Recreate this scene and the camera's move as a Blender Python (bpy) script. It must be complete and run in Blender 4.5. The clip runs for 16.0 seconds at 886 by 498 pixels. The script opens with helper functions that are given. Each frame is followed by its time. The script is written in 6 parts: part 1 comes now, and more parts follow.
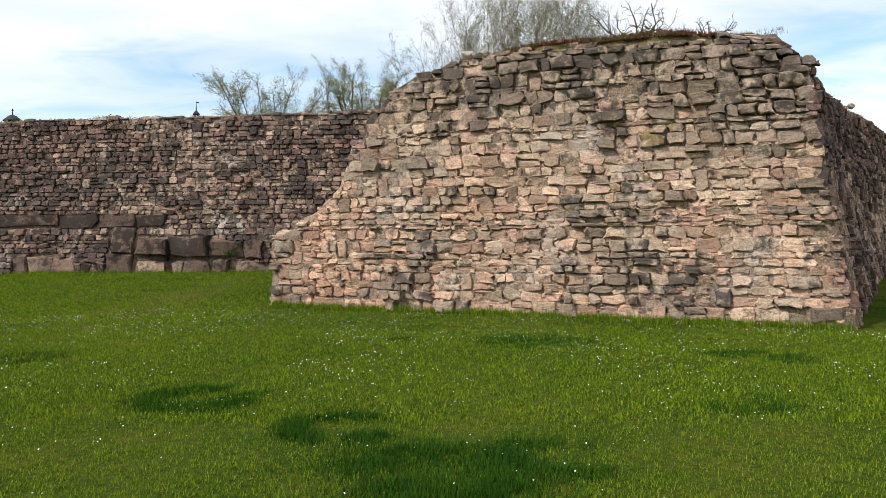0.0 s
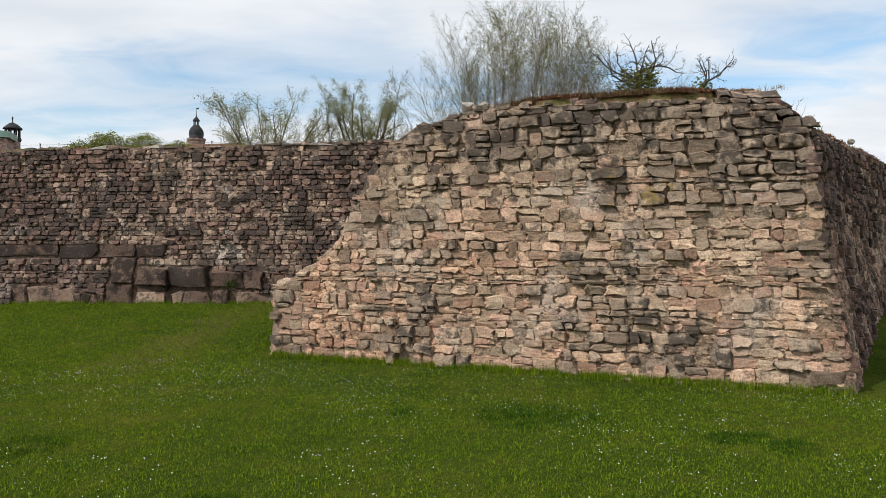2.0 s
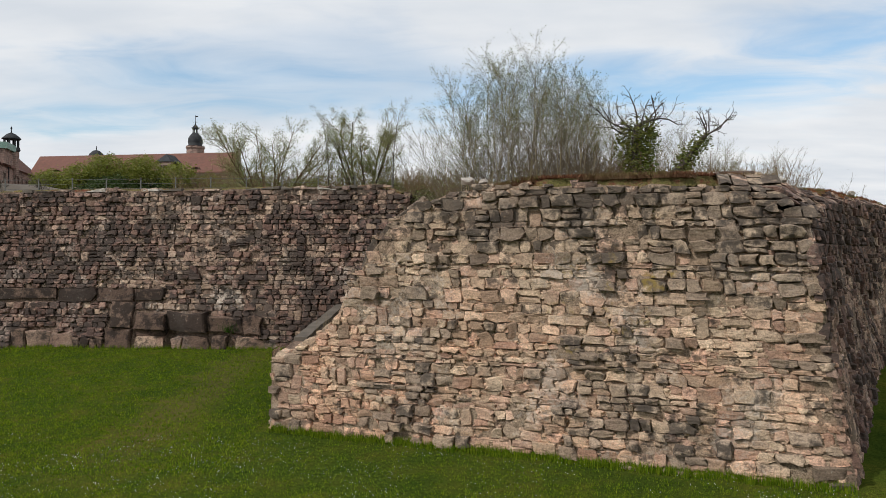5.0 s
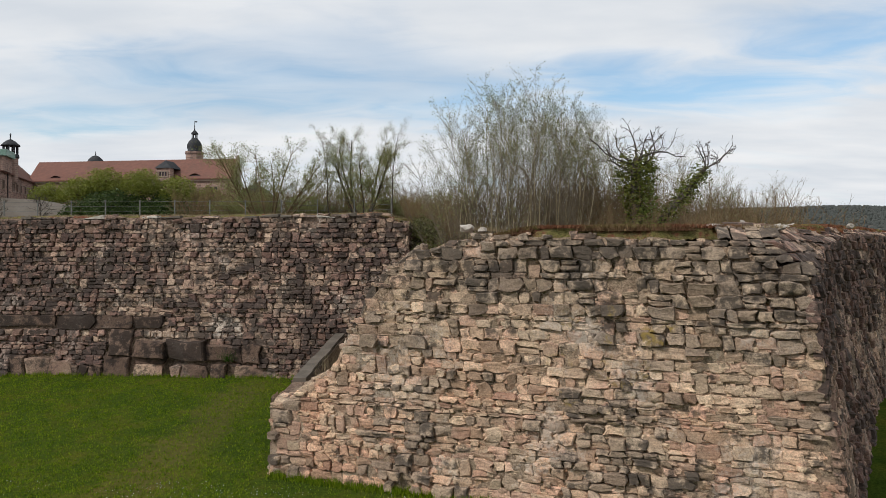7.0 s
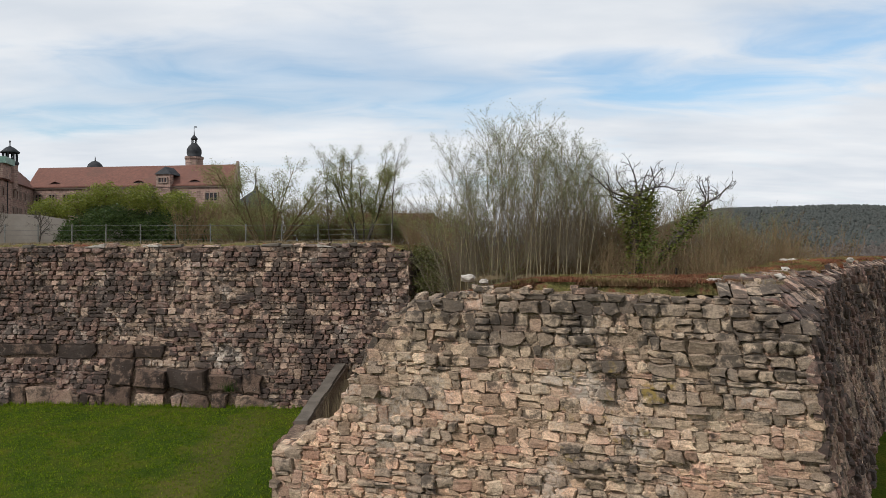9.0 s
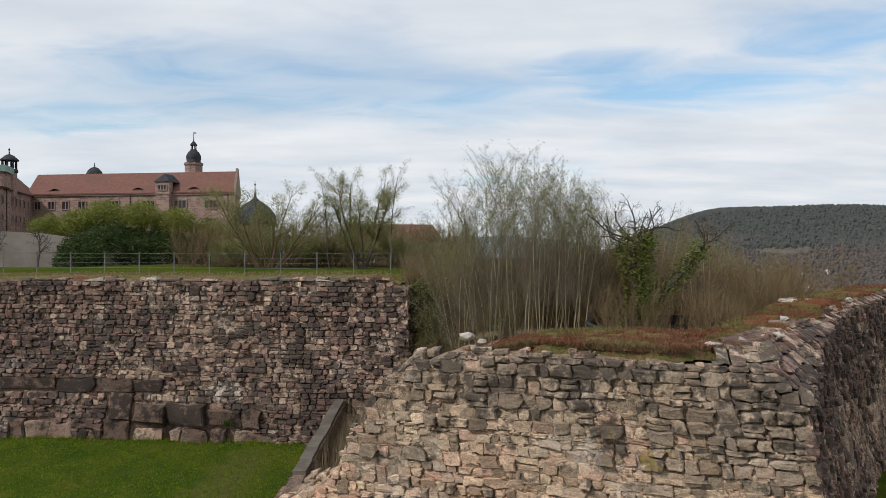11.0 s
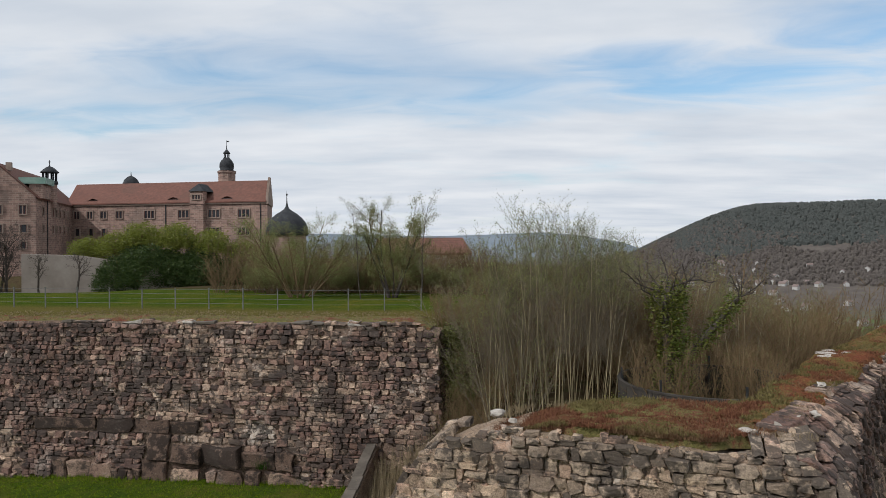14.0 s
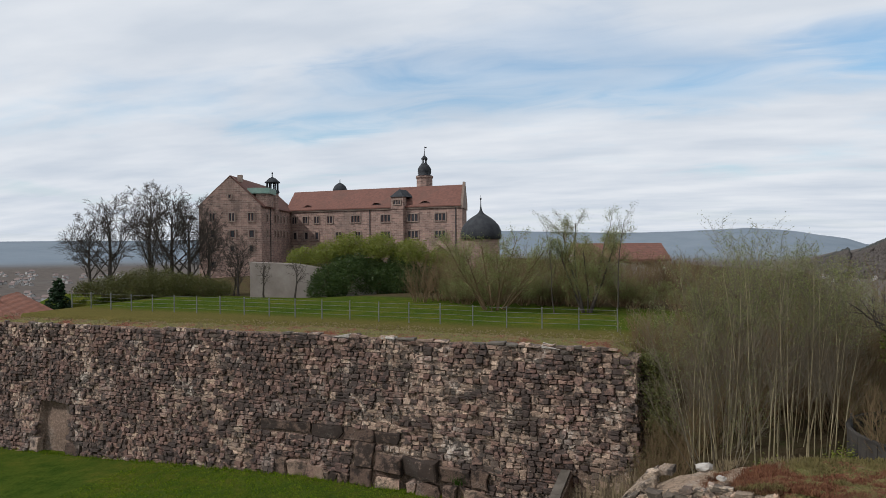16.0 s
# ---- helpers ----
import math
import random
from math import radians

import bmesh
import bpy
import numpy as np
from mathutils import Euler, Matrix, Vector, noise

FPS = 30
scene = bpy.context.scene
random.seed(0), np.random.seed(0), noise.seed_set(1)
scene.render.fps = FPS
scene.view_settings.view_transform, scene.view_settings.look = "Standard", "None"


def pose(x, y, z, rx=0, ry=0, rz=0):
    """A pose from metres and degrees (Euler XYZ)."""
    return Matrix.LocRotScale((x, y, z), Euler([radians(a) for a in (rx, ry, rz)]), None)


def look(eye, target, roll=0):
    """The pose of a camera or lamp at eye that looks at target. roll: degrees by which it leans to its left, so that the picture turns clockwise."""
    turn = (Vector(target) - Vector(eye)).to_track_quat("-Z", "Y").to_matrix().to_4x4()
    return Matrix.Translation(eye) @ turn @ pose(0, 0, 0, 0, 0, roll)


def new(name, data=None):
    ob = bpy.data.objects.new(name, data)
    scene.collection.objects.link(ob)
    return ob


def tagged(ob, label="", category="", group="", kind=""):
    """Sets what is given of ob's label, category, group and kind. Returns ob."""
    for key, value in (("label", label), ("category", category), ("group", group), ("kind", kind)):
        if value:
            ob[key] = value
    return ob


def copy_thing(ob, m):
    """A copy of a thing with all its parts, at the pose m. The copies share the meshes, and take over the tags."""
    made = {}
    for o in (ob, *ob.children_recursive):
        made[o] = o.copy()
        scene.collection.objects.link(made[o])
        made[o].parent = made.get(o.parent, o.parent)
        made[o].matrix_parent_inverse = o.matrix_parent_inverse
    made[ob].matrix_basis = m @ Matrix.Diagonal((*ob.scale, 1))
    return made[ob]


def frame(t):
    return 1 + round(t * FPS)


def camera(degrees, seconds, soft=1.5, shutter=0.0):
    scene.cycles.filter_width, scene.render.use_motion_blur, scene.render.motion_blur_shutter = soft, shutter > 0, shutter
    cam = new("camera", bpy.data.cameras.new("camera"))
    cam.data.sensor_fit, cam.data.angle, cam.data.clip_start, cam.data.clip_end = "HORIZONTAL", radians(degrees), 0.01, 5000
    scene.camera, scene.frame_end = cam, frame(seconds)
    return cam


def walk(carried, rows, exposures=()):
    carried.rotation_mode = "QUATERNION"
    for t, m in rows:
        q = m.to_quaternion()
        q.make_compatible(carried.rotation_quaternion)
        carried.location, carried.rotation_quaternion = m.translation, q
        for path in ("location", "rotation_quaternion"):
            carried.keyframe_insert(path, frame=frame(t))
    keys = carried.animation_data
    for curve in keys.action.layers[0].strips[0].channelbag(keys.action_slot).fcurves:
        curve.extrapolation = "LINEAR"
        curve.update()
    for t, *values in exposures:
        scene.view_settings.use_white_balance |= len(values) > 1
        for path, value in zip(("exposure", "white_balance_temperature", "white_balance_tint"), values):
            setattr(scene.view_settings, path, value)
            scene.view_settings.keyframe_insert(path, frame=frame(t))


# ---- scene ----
cam = camera(64.7, 16.0, soft=0.85)
METRES, EYE, TILT, LEAN, TURN = 9.7, 1.5, 0.0, 0.0, 0.0
ROWS = [
    (0.0, 0.0, 0.0, 0.0, 0.0, 0.0, -0.0),
    (0.5, -0.0003, -0.0003, 0.0236, -0.0, 0.05, -0.03),
    (1.0, -0.0003, -0.0009, 0.0557, -0.0, 0.05, -0.03),
    (1.5, -0.0003, -0.0005, 0.0891, -0.0, 0.05, -0.03),
    (2.0, -0.001, 0.0, 0.1233, -0.01, 0.05, -0.02),
    (2.5, 0.0003, 0.0009, 0.1577, -0.02, 0.05, -0.04),
    (3.0, 0.0005, 0.0026, 0.1879, -0.03, 0.05, -0.02),
    (3.5, -0.0003, 0.0049, 0.2189, -0.04, 0.02, -0.01),
    (4.0, -0.0011, 0.0051, 0.25, -0.05, -0.02, -0.01),
    (6.5, -0.0015, 0.0076, 0.3967, -0.1, -0.02, -0.04),
    (7.0, -0.0007, 0.0069, 0.4251, -0.12, -0.01, -0.04),
    (7.5, -0.001, 0.0046, 0.4538, -0.14, -0.03, -0.02),
    (8.0, -0.0022, 0.0029, 0.4827, -0.14, -0.04, -0.01),
    (8.5, -0.0035, 0.0026, 0.5152, -0.15, -0.06, -0.0),
    (9.0, -0.0049, 0.0029, 0.5498, -0.16, -0.09, 0.01),
    (11.5, -0.0004, 0.005, 0.7324, -0.2, -0.19, 0.05),
    (12.0, 0.0005, 0.0028, 0.7693, -0.23, -0.23, 0.09),
    (12.5, 0.0014, 0.0011, 0.8004, -0.24, -0.26, 0.11),
    (13.0, 0.0016, -0.0002, 0.8302, -0.26, -0.31, 0.15),
    (13.5, 0.0012, -0.0004, 0.8604, -0.16, -0.35, 0.19),
    (14.0, -0.0017, -0.0005, 0.8915, 2.28, -0.41, 0.25),
    (14.5, -0.003, 0.0011, 0.9172, 6.6, -0.44, 0.28),
    (15.0, -0.0084, 0.0016, 0.9464, 10.89, -0.5, 0.33),
    (15.5, -0.0091, 0.009, 0.9712, 15.68, -0.53, 0.35),
    (16.0, -0.0114, 0.0161, 0.9962, 17.93, -0.58, 0.38),
]
walk(cam, [(t, pose(0, 0, EYE, TILT, LEAN, TURN) @ pose(METRES * x, METRES * y, METRES * z, 90 + pitch, roll, yaw)) for t, x, y, z, yaw, pitch, roll in ROWS],
     exposures=[(0.0, 0.22, 6300, 10), (1.5, -0.02, 6400, 10), (3.5, -0.16, 6450, 10), (5.0, -0.22, 6450, 10), (6.5, -0.30, 6450, 10), (7.2, -0.22, 6450, 10), (8.5, -0.20, 6400, 10), (11.5, -0.29, 6300, 10), (13.5, -0.34, 6250, 10), (16.0, -0.36, 6150, 10)])

# ---- world, sun, exposure ----
SUN_DIR = Vector((-0.72, -0.50, 0.80)).normalized()     # towards the sun
sun_data = bpy.data.lights.new("sun", "SUN")
sun_data.energy, sun_data.angle, sun_data.color = 3.5, radians(1.3), (1.0, 0.965, 0.92)
sun = new("sun", sun_data)
sun.matrix_world = look((0, 0, 60), Vector((0, 0, 60)) - SUN_DIR)

world = bpy.data.worlds.new("world")
scene.world = world
world.use_nodes = True


class Nodes:
    """Small helper to wire up a node tree."""

    def __init__(self, tree):
        self.tree = tree

    def add(self, kind, ins=None, **props):
        n = self.tree.nodes.new(kind)
        for k, v in props.items():
            setattr(n, k, v)
        for k, v in (ins or {}).items():
            if isinstance(v, bpy.types.NodeSocket):
                self.tree.links.new(v, n.inputs[k])
            else:
                n.inputs[k].default_value = v
        return n

    def math(self, op, a, b=0.0, clamp=False):
        return self.add("ShaderNodeMath", {0: a, 1: b}, operation=op, use_clamp=clamp).outputs[0]

    def ramp(self, fac, stops, interp="LINEAR"):
        n = self.add("ShaderNodeValToRGB", {0: fac})
        n.color_ramp.interpolation = interp
        el = n.color_ramp.elements
        while len(el) < len(stops):
            el.new(0.5)
        for e, (p, c) in zip(el, stops):
            e.position = p
            e.color = (*c, 1) if len(c) == 3 else c
        return n.outputs[0]

    def step(self, fac, lo, hi, a=0.0, b=1.0):
        return self.add("ShaderNodeMapRange", {0: fac, 1: lo, 2: hi, 3: a, 4: b}, interpolation_type="SMOOTHSTEP").outputs[0]

    def mix(self, fac, a, b, blend="MIX"):
        n = self.add("ShaderNodeMix", {0: fac}, data_type="RGBA", blend_type=blend)
        for i, v in ((6, a), (7, b)):
            if isinstance(v, bpy.types.NodeSocket):
                self.tree.links.new(v, n.inputs[i])
            else:
                n.inputs[i].default_value = (*v, 1) if len(v) == 3 else v
        return n.outputs[2]

    def noise(self, vec, scale, detail=4.0, rough=0.55, dist=0.0):
        return self.add("ShaderNodeTexNoise", {"Vector": vec, "Scale": scale, "Detail": detail, "Roughness": rough, "Distortion": dist}).outputs[0]

    def scaled(self, vec, s):
        return self.add("ShaderNodeVectorMath", {0: vec, 1: s}, operation="MULTIPLY").outputs[0]


wn = Nodes(world.node_tree)
world.node_tree.nodes.clear()
sky = wn.add("ShaderNodeTexSky", sky_type="NISHITA", sun_disc=False, sun_elevation=math.asin(SUN_DIR.z),
             sun_rotation=math.atan2(SUN_DIR.x, SUN_DIR.y), air_density=1.0, dust_density=1.6, ozone_density=1.0)
ray = wn.add("ShaderNodeTexCoord").outputs["Generated"]
xyz = wn.add("ShaderNodeSeparateXYZ", {0: ray})
up = wn.math("ADD", wn.math("MAXIMUM", xyz.outputs[2], 0.0), 0.12)
flat = wn.add("ShaderNodeCombineXYZ", {0: wn.math("DIVIDE", xyz.outputs[0], up), 1: wn.math("DIVIDE", xyz.outputs[1], up), 2: 3.7}).outputs[0]
layer = wn.noise(wn.scaled(flat, (0.62, 0.85, 1.0)), 1.0, 6.0, 0.5, 0.7)
wisps = wn.noise(wn.scaled(flat, (0.9, 1.6, 1.0)), 1.9, 5.0, 0.55, 1.0)
cover = wn.step(wn.math("ADD", wn.math("MULTIPLY", layer, 0.72), wn.math("MULTIPLY", wisps, 0.28)), 0.24, 0.50, 0.45, 1.0)
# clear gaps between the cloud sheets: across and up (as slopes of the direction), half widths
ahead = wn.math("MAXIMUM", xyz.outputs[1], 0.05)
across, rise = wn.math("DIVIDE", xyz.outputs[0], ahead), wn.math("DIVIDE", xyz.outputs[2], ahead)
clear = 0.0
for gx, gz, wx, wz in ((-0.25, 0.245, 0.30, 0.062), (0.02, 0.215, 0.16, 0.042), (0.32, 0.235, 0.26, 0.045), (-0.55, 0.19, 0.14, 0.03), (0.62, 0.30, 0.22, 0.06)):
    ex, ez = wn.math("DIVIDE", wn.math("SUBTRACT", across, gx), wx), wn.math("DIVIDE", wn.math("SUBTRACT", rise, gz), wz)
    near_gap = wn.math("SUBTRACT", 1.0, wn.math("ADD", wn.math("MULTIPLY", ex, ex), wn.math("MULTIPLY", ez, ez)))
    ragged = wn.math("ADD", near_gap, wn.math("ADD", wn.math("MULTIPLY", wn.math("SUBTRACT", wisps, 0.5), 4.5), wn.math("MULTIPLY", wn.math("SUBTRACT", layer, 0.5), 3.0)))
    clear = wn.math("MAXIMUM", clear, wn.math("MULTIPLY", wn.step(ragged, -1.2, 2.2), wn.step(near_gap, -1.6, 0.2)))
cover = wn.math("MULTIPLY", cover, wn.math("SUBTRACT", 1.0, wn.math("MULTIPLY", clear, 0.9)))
cover = wn.math("MAXIMUM", cover, wn.step(xyz.outputs[2], 0.22, 0.02, 0.0, 0.92))
tone = wn.ramp(wn.noise(wn.scaled(flat, (0.8, 1.6, 1.0)), 1.7, 5.0, 0.5), [(0.3, (7.9, 8.4, 9.0)), (0.7, (10.2, 10.3, 10.4))])
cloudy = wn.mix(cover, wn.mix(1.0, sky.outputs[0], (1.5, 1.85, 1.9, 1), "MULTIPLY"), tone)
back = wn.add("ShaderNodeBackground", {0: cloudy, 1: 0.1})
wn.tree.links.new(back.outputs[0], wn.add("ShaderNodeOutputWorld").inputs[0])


# ---- materials ----
def material(name):
    m = bpy.data.materials.new(name)
    m.use_nodes = True
    n = Nodes(m.node_tree)
    n.tree.nodes.clear()
    n.pos = n.add("ShaderNodeNewGeometry").outputs["Position"]
    return m, n


def finish(n, color, rough=0.85, bump=None, height=0.02, strength=0.6, metal=0.0, spec=0.3, transmit=0.0):
    b = n.add("ShaderNodeBsdfPrincipled", {"Base Color": color, "Roughness": rough, "Metallic": metal, "Specular IOR Level": spec})
    if bump is not None:
        n.tree.links.new(n.add("ShaderNodeBump", {"Height": bump, "Distance": height, "Strength": strength}).outputs[0], b.inputs["Normal"])
    surface = b.outputs[0]
    if transmit:
        t = n.add("ShaderNodeBsdfTranslucent", {0: color})
        surface = n.add("ShaderNodeMixShader", {0: transmit, 1: surface, 2: t.outputs[0]}).outputs[0]
    n.tree.links.new(surface, n.add("ShaderNodeOutputMaterial").inputs[0])


def plain(name, a, b, scale=4.0, rough=0.8, height=0.01, metal=0.0, fine=40.0, spec=0.3):
    m, n = material(name)
    big, small = n.noise(n.pos, scale), n.noise(n.pos, fine, 3.0)
    col = n.mix(n.step(big, 0.3, 0.7), (*a, 1), (*b, 1))
    col = n.mix(n.math("MULTIPLY", small, 0.5), col, n.mix(1.0, col, (0.62, 0.6, 0.58, 1), "MULTIPLY"))
    finish(n, col, rough, small, height, 0.5, metal, spec)
    return m


def lime_smear(n):
    """Pale lime wash that runs over stones and joints alike."""
    big = n.noise(n.pos, 0.7, 4.0, 0.6)
    fine = n.noise(n.pos, 11.0, 7.0, 0.75)
    return n.step(n.math("ADD", n.math("MULTIPLY", big, 0.55), n.math("MULTIPLY", fine, 0.45)), 0.52, 0.62)


def stone_material(name, stops, single, dirt_lo, dirt_hi, dirt=(0.040, 0.034, 0.030), pinks=0.0, weather=0.0, lime=0.35, ochre=0.0):
    """Weathered sandstone. single: the stone is an object of its own, else an island of a joined mesh."""
    m, n = material(name)
    rnd = n.add("ShaderNodeObjectInfo").outputs["Random"] if single else n.add("ShaderNodeNewGeometry").outputs["Random Per Island"]
    patch = n.noise(n.pos, 0.45, 3.0, 0.6)
    pick = n.math("ADD", n.math("MULTIPLY", rnd, 0.72), n.math("MULTIPLY", n.math("SUBTRACT", patch, 0.36), 0.9), True)
    col = n.ramp(pick, stops)
    sep = n.add("ShaderNodeSeparateXYZ", {0: n.pos})
    if pinks:
        rosy = n.math("MULTIPLY", n.step(n.noise(n.pos, 0.6, 4.0, 0.65), 0.42, 0.62), n.step(sep.outputs[2], 5.2, 1.5))
        col = n.mix(n.math("MULTIPLY", rosy, pinks), col, n.mix(1.0, col, (1.05, 0.86, 0.79, 1), "MULTIPLY"))
    second = n.math("FRACT", n.math("MULTIPLY", rnd, 37.7))
    col = n.mix(1.0, col, n.ramp(second, [(0.0, (0.58, 0.56, 0.545)), (0.5, (0.98, 0.97, 0.95)), (1.0, (1.32, 1.30, 1.27))]), "MULTIPLY")
    beds = n.noise(n.scaled(n.pos, (1.0, 1.0, 3.0)), 7.0, 7.0, 0.72)
    col = n.mix(0.8, col, n.ramp(beds, [(0.32, (0.50, 0.47, 0.45)), (0.46, (0.92, 0.90, 0.88)), (0.56, (1.10, 1.08, 1.05)), (0.68, (1.35, 1.32, 1.27))]), "MULTIPLY")
    grain = n.noise(n.pos, 26.0, 8.0, 0.78)
    col = n.mix(0.7, col, n.ramp(grain, [(0.37, (0.42, 0.41, 0.40)), (0.5, (1, 1, 1)), (0.63, (1.45, 1.43, 1.40))]), "MULTIPLY")
    col = n.mix(n.math("MULTIPLY", lime_smear(n), lime), col, (0.54, 0.475, 0.405, 1))
    # dark crust of algae and soot
    crust = n.math("ADD", n.math("MULTIPLY", n.noise(n.pos, 1.1, 4.0, 0.65), 0.45), n.math("MULTIPLY", n.noise(n.pos, 4.0, 7.0, 0.68), 0.55))
    crust = n.math("ADD", crust, n.math("MULTIPLY", n.math("SUBTRACT", second, 0.5), 0.14))
    if weather:
        crust = n.math("ADD", crust, n.math("MULTIPLY", n.step(sep.outputs[2], 3.4, 5.8), weather))
    crust = n.step(crust, dirt_lo, dirt_hi)
    col = n.mix(n.math("MULTIPLY", crust, 0.85), col, (*dirt, 1))
    # pale and ochre lichen
    lich = n.step(n.noise(n.pos, 14.0, 5.0, 0.75), 0.62, 0.70)
    col = n.mix(n.math("MULTIPLY", lich, 0.45), col, (0.46, 0.44, 0.38, 1))
    if ochre:
        yel = n.math("MULTIPLY", n.step(n.noise(n.pos, 1.9, 6.0, 0.7), 0.55, 0.66), n.math("MULTIPLY", n.step(sep.outputs[2], 1.6, 2.6), n.step(sep.outputs[2], 4.8, 4.0)))
        yel = n.math("MULTIPLY", yel, n.math("MULTIPLY", n.step(sep.outputs[0], 1.8, 2.6), n.step(sep.outputs[0], 5.4, 4.6)))
        col = n.mix(n.math("MULTIPLY", yel, ochre), col, (0.26, 0.18, 0.045, 1))
    finish(n, col, 0.92, n.math("ADD", n.math("MULTIPLY", beds, 0.8), n.math("MULTIPLY", grain, 0.45)), 0.045, 1.0, 0.0, 0.2)
    return m


LIGHT = [(0.0, (0.363, 0.254, 0.189)), (0.2, (0.526, 0.399, 0.29)), (0.4, (0.468, 0.312, 0.235)), (0.58, (0.573, 0.443, 0.322)), (0.75, (0.386, 0.302, 0.225)), (0.9, (0.538, 0.41, 0.29)), (1.0, (0.327, 0.254, 0.189))]
GREY = [(0.0, (0.267, 0.206, 0.16)), (0.3, (0.413, 0.327, 0.25)), (0.5, (0.323, 0.253, 0.193)), (0.75, (0.473, 0.37, 0.274)), (1.0, (0.232, 0.181, 0.143))]
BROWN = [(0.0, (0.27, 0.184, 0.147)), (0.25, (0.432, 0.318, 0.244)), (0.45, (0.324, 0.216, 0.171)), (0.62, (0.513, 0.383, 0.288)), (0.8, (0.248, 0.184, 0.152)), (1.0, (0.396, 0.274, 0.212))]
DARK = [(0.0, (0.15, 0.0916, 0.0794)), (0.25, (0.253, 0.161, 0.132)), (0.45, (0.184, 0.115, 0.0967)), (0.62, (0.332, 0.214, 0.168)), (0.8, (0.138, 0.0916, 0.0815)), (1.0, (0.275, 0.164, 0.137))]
M_STONE = [[stone_material("sandstone_pale", LIGHT, s, 0.535, 0.65, pinks=0.7, weather=0.09, ochre=0.7, lime=0.5) for s in (True, False)],
           [stone_material("sandstone_crusted", GREY, s, 0.475, 0.60, pinks=0.2, weather=0.05, ochre=0.8, lime=0.2) for s in (True, False)]]
# flank of the same bastion: crusted, and darkened in colour for its shaded side
M_STONE_SIDE = [[stone_material("sandstone_flank_shaded", BROWN, s, 0.465, 0.58, pinks=0.5, lime=0.3) for s in (True, False)],
                [stone_material("sandstone_flank_crusted_shaded", DARK, s, 0.43, 0.54, lime=0.15) for s in (True, False)]]
M_STONE_BACK = [[stone_material("sandstone_brown", BROWN, s, 0.465, 0.56, lime=0.7) for s in (True, False)],
                [stone_material("sandstone_sooty", DARK, s, 0.44, 0.54, lime=0.35) for s in (True, False)]]
M_BLOCK = stone_material("sooty_ashlar", [(0.0, (0.10, 0.068, 0.054)), (1.0, (0.19, 0.13, 0.10))], True, 0.43, 0.54, (0.018, 0.014, 0.012), lime=0.22)
M_BLOCK_PALE = stone_material("bared_ashlar", BROWN, True, 0.48, 0.60, lime=0.25)


def mortar_material(name, a, b, c, lime=0.4):
    m, n = material(name)
    big, mid, small = n.noise(n.pos, 0.8, 5.0, 0.65), n.noise(n.pos, 9.0, 7.0, 0.75), n.noise(n.pos, 30.0, 6.0, 0.75)
    col = n.mix(n.step(big, 0.35, 0.65), (*a, 1), (*b, 1))
    col = n.mix(n.step(mid, 0.45, 0.60), col, (*c, 1))
    col = n.mix(0.85, col, n.ramp(small, [(0.36, (0.4, 0.38, 0.36)), (0.5, (1, 1, 1)), (0.65, (1.4, 1.38, 1.35))]), "MULTIPLY")
    col = n.mix(n.math("MULTIPLY", lime_smear(n), lime), col, (0.54, 0.475, 0.405, 1))
    finish(n, col, 0.95, n.math("ADD", mid, n.math("MULTIPLY", small, 0.5)), 0.09, 1.0, 0.0, 0.1)
    return m


M_MORTAR = mortar_material("old_mortar", (0.4, 0.288, 0.205), (0.352, 0.276, 0.194), (0.232, 0.17, 0.119), 0.6)
# flank joints: the front's mortar with shade put into the colour
M_MORTAR_SIDE = mortar_material("flank_mortar_shaded", (0.221, 0.16, 0.119), (0.173, 0.129, 0.0959), (0.259, 0.191, 0.141), 0.35)
M_MORTAR_BACK = mortar_material("old_mortar_dark", (0.189, 0.131, 0.0991), (0.135, 0.099, 0.0773), (0.288, 0.203, 0.15), 0.25)


RED_OLIVE = [(0.36, (0.17, 0.05, 0.038)), (0.44, (0.21, 0.08, 0.05)), (0.49, (0.20, 0.16, 0.065)), (0.57, (0.16, 0.16, 0.05)), (0.66, (0.24, 0.12, 0.06))]


def turf_material(name, stops=None):
    m, n = material(name)
    big, mid, small = n.noise(n.pos, 0.55, 4.0, 0.6), n.noise(n.pos, 2.6, 5.0, 0.65), n.noise(n.pos, 28.0, 5.0, 0.75)
    clump = n.noise(n.pos, 8.0, 6.0, 0.7)
    col = n.ramp(n.math("ADD", n.math("MULTIPLY", big, 0.42), n.math("ADD", n.math("MULTIPLY", mid, 0.28), n.math("MULTIPLY", clump, 0.30))),
                 stops or RED_OLIVE)
    col = n.mix(0.85, col, n.ramp(small, [(0.34, (0.30, 0.30, 0.30)), (0.5, (0.9, 0.9, 0.9)), (0.66, (1.5, 1.45, 1.4))]), "MULTIPLY")
    col = n.mix(n.math("MULTIPLY", n.step(n.noise(n.pos, 5.0, 5.0, 0.7), 0.60, 0.68), 0.6), col, (0.26, 0.21, 0.13, 1))
    finish(n, col, 0.95, n.math("ADD", mid, small), 0.09, 1.0, 0.0, 0.1)
    return m


M_TURF = turf_material("sedum_turf")
M_TURF_RED = turf_material("red_sedum_turf", [(0.36, (0.16, 0.045, 0.03)), (0.45, (0.24, 0.08, 0.038)), (0.52, (0.22, 0.13, 0.05)), (0.58, (0.16, 0.14, 0.04)), (0.66, (0.27, 0.10, 0.045))])


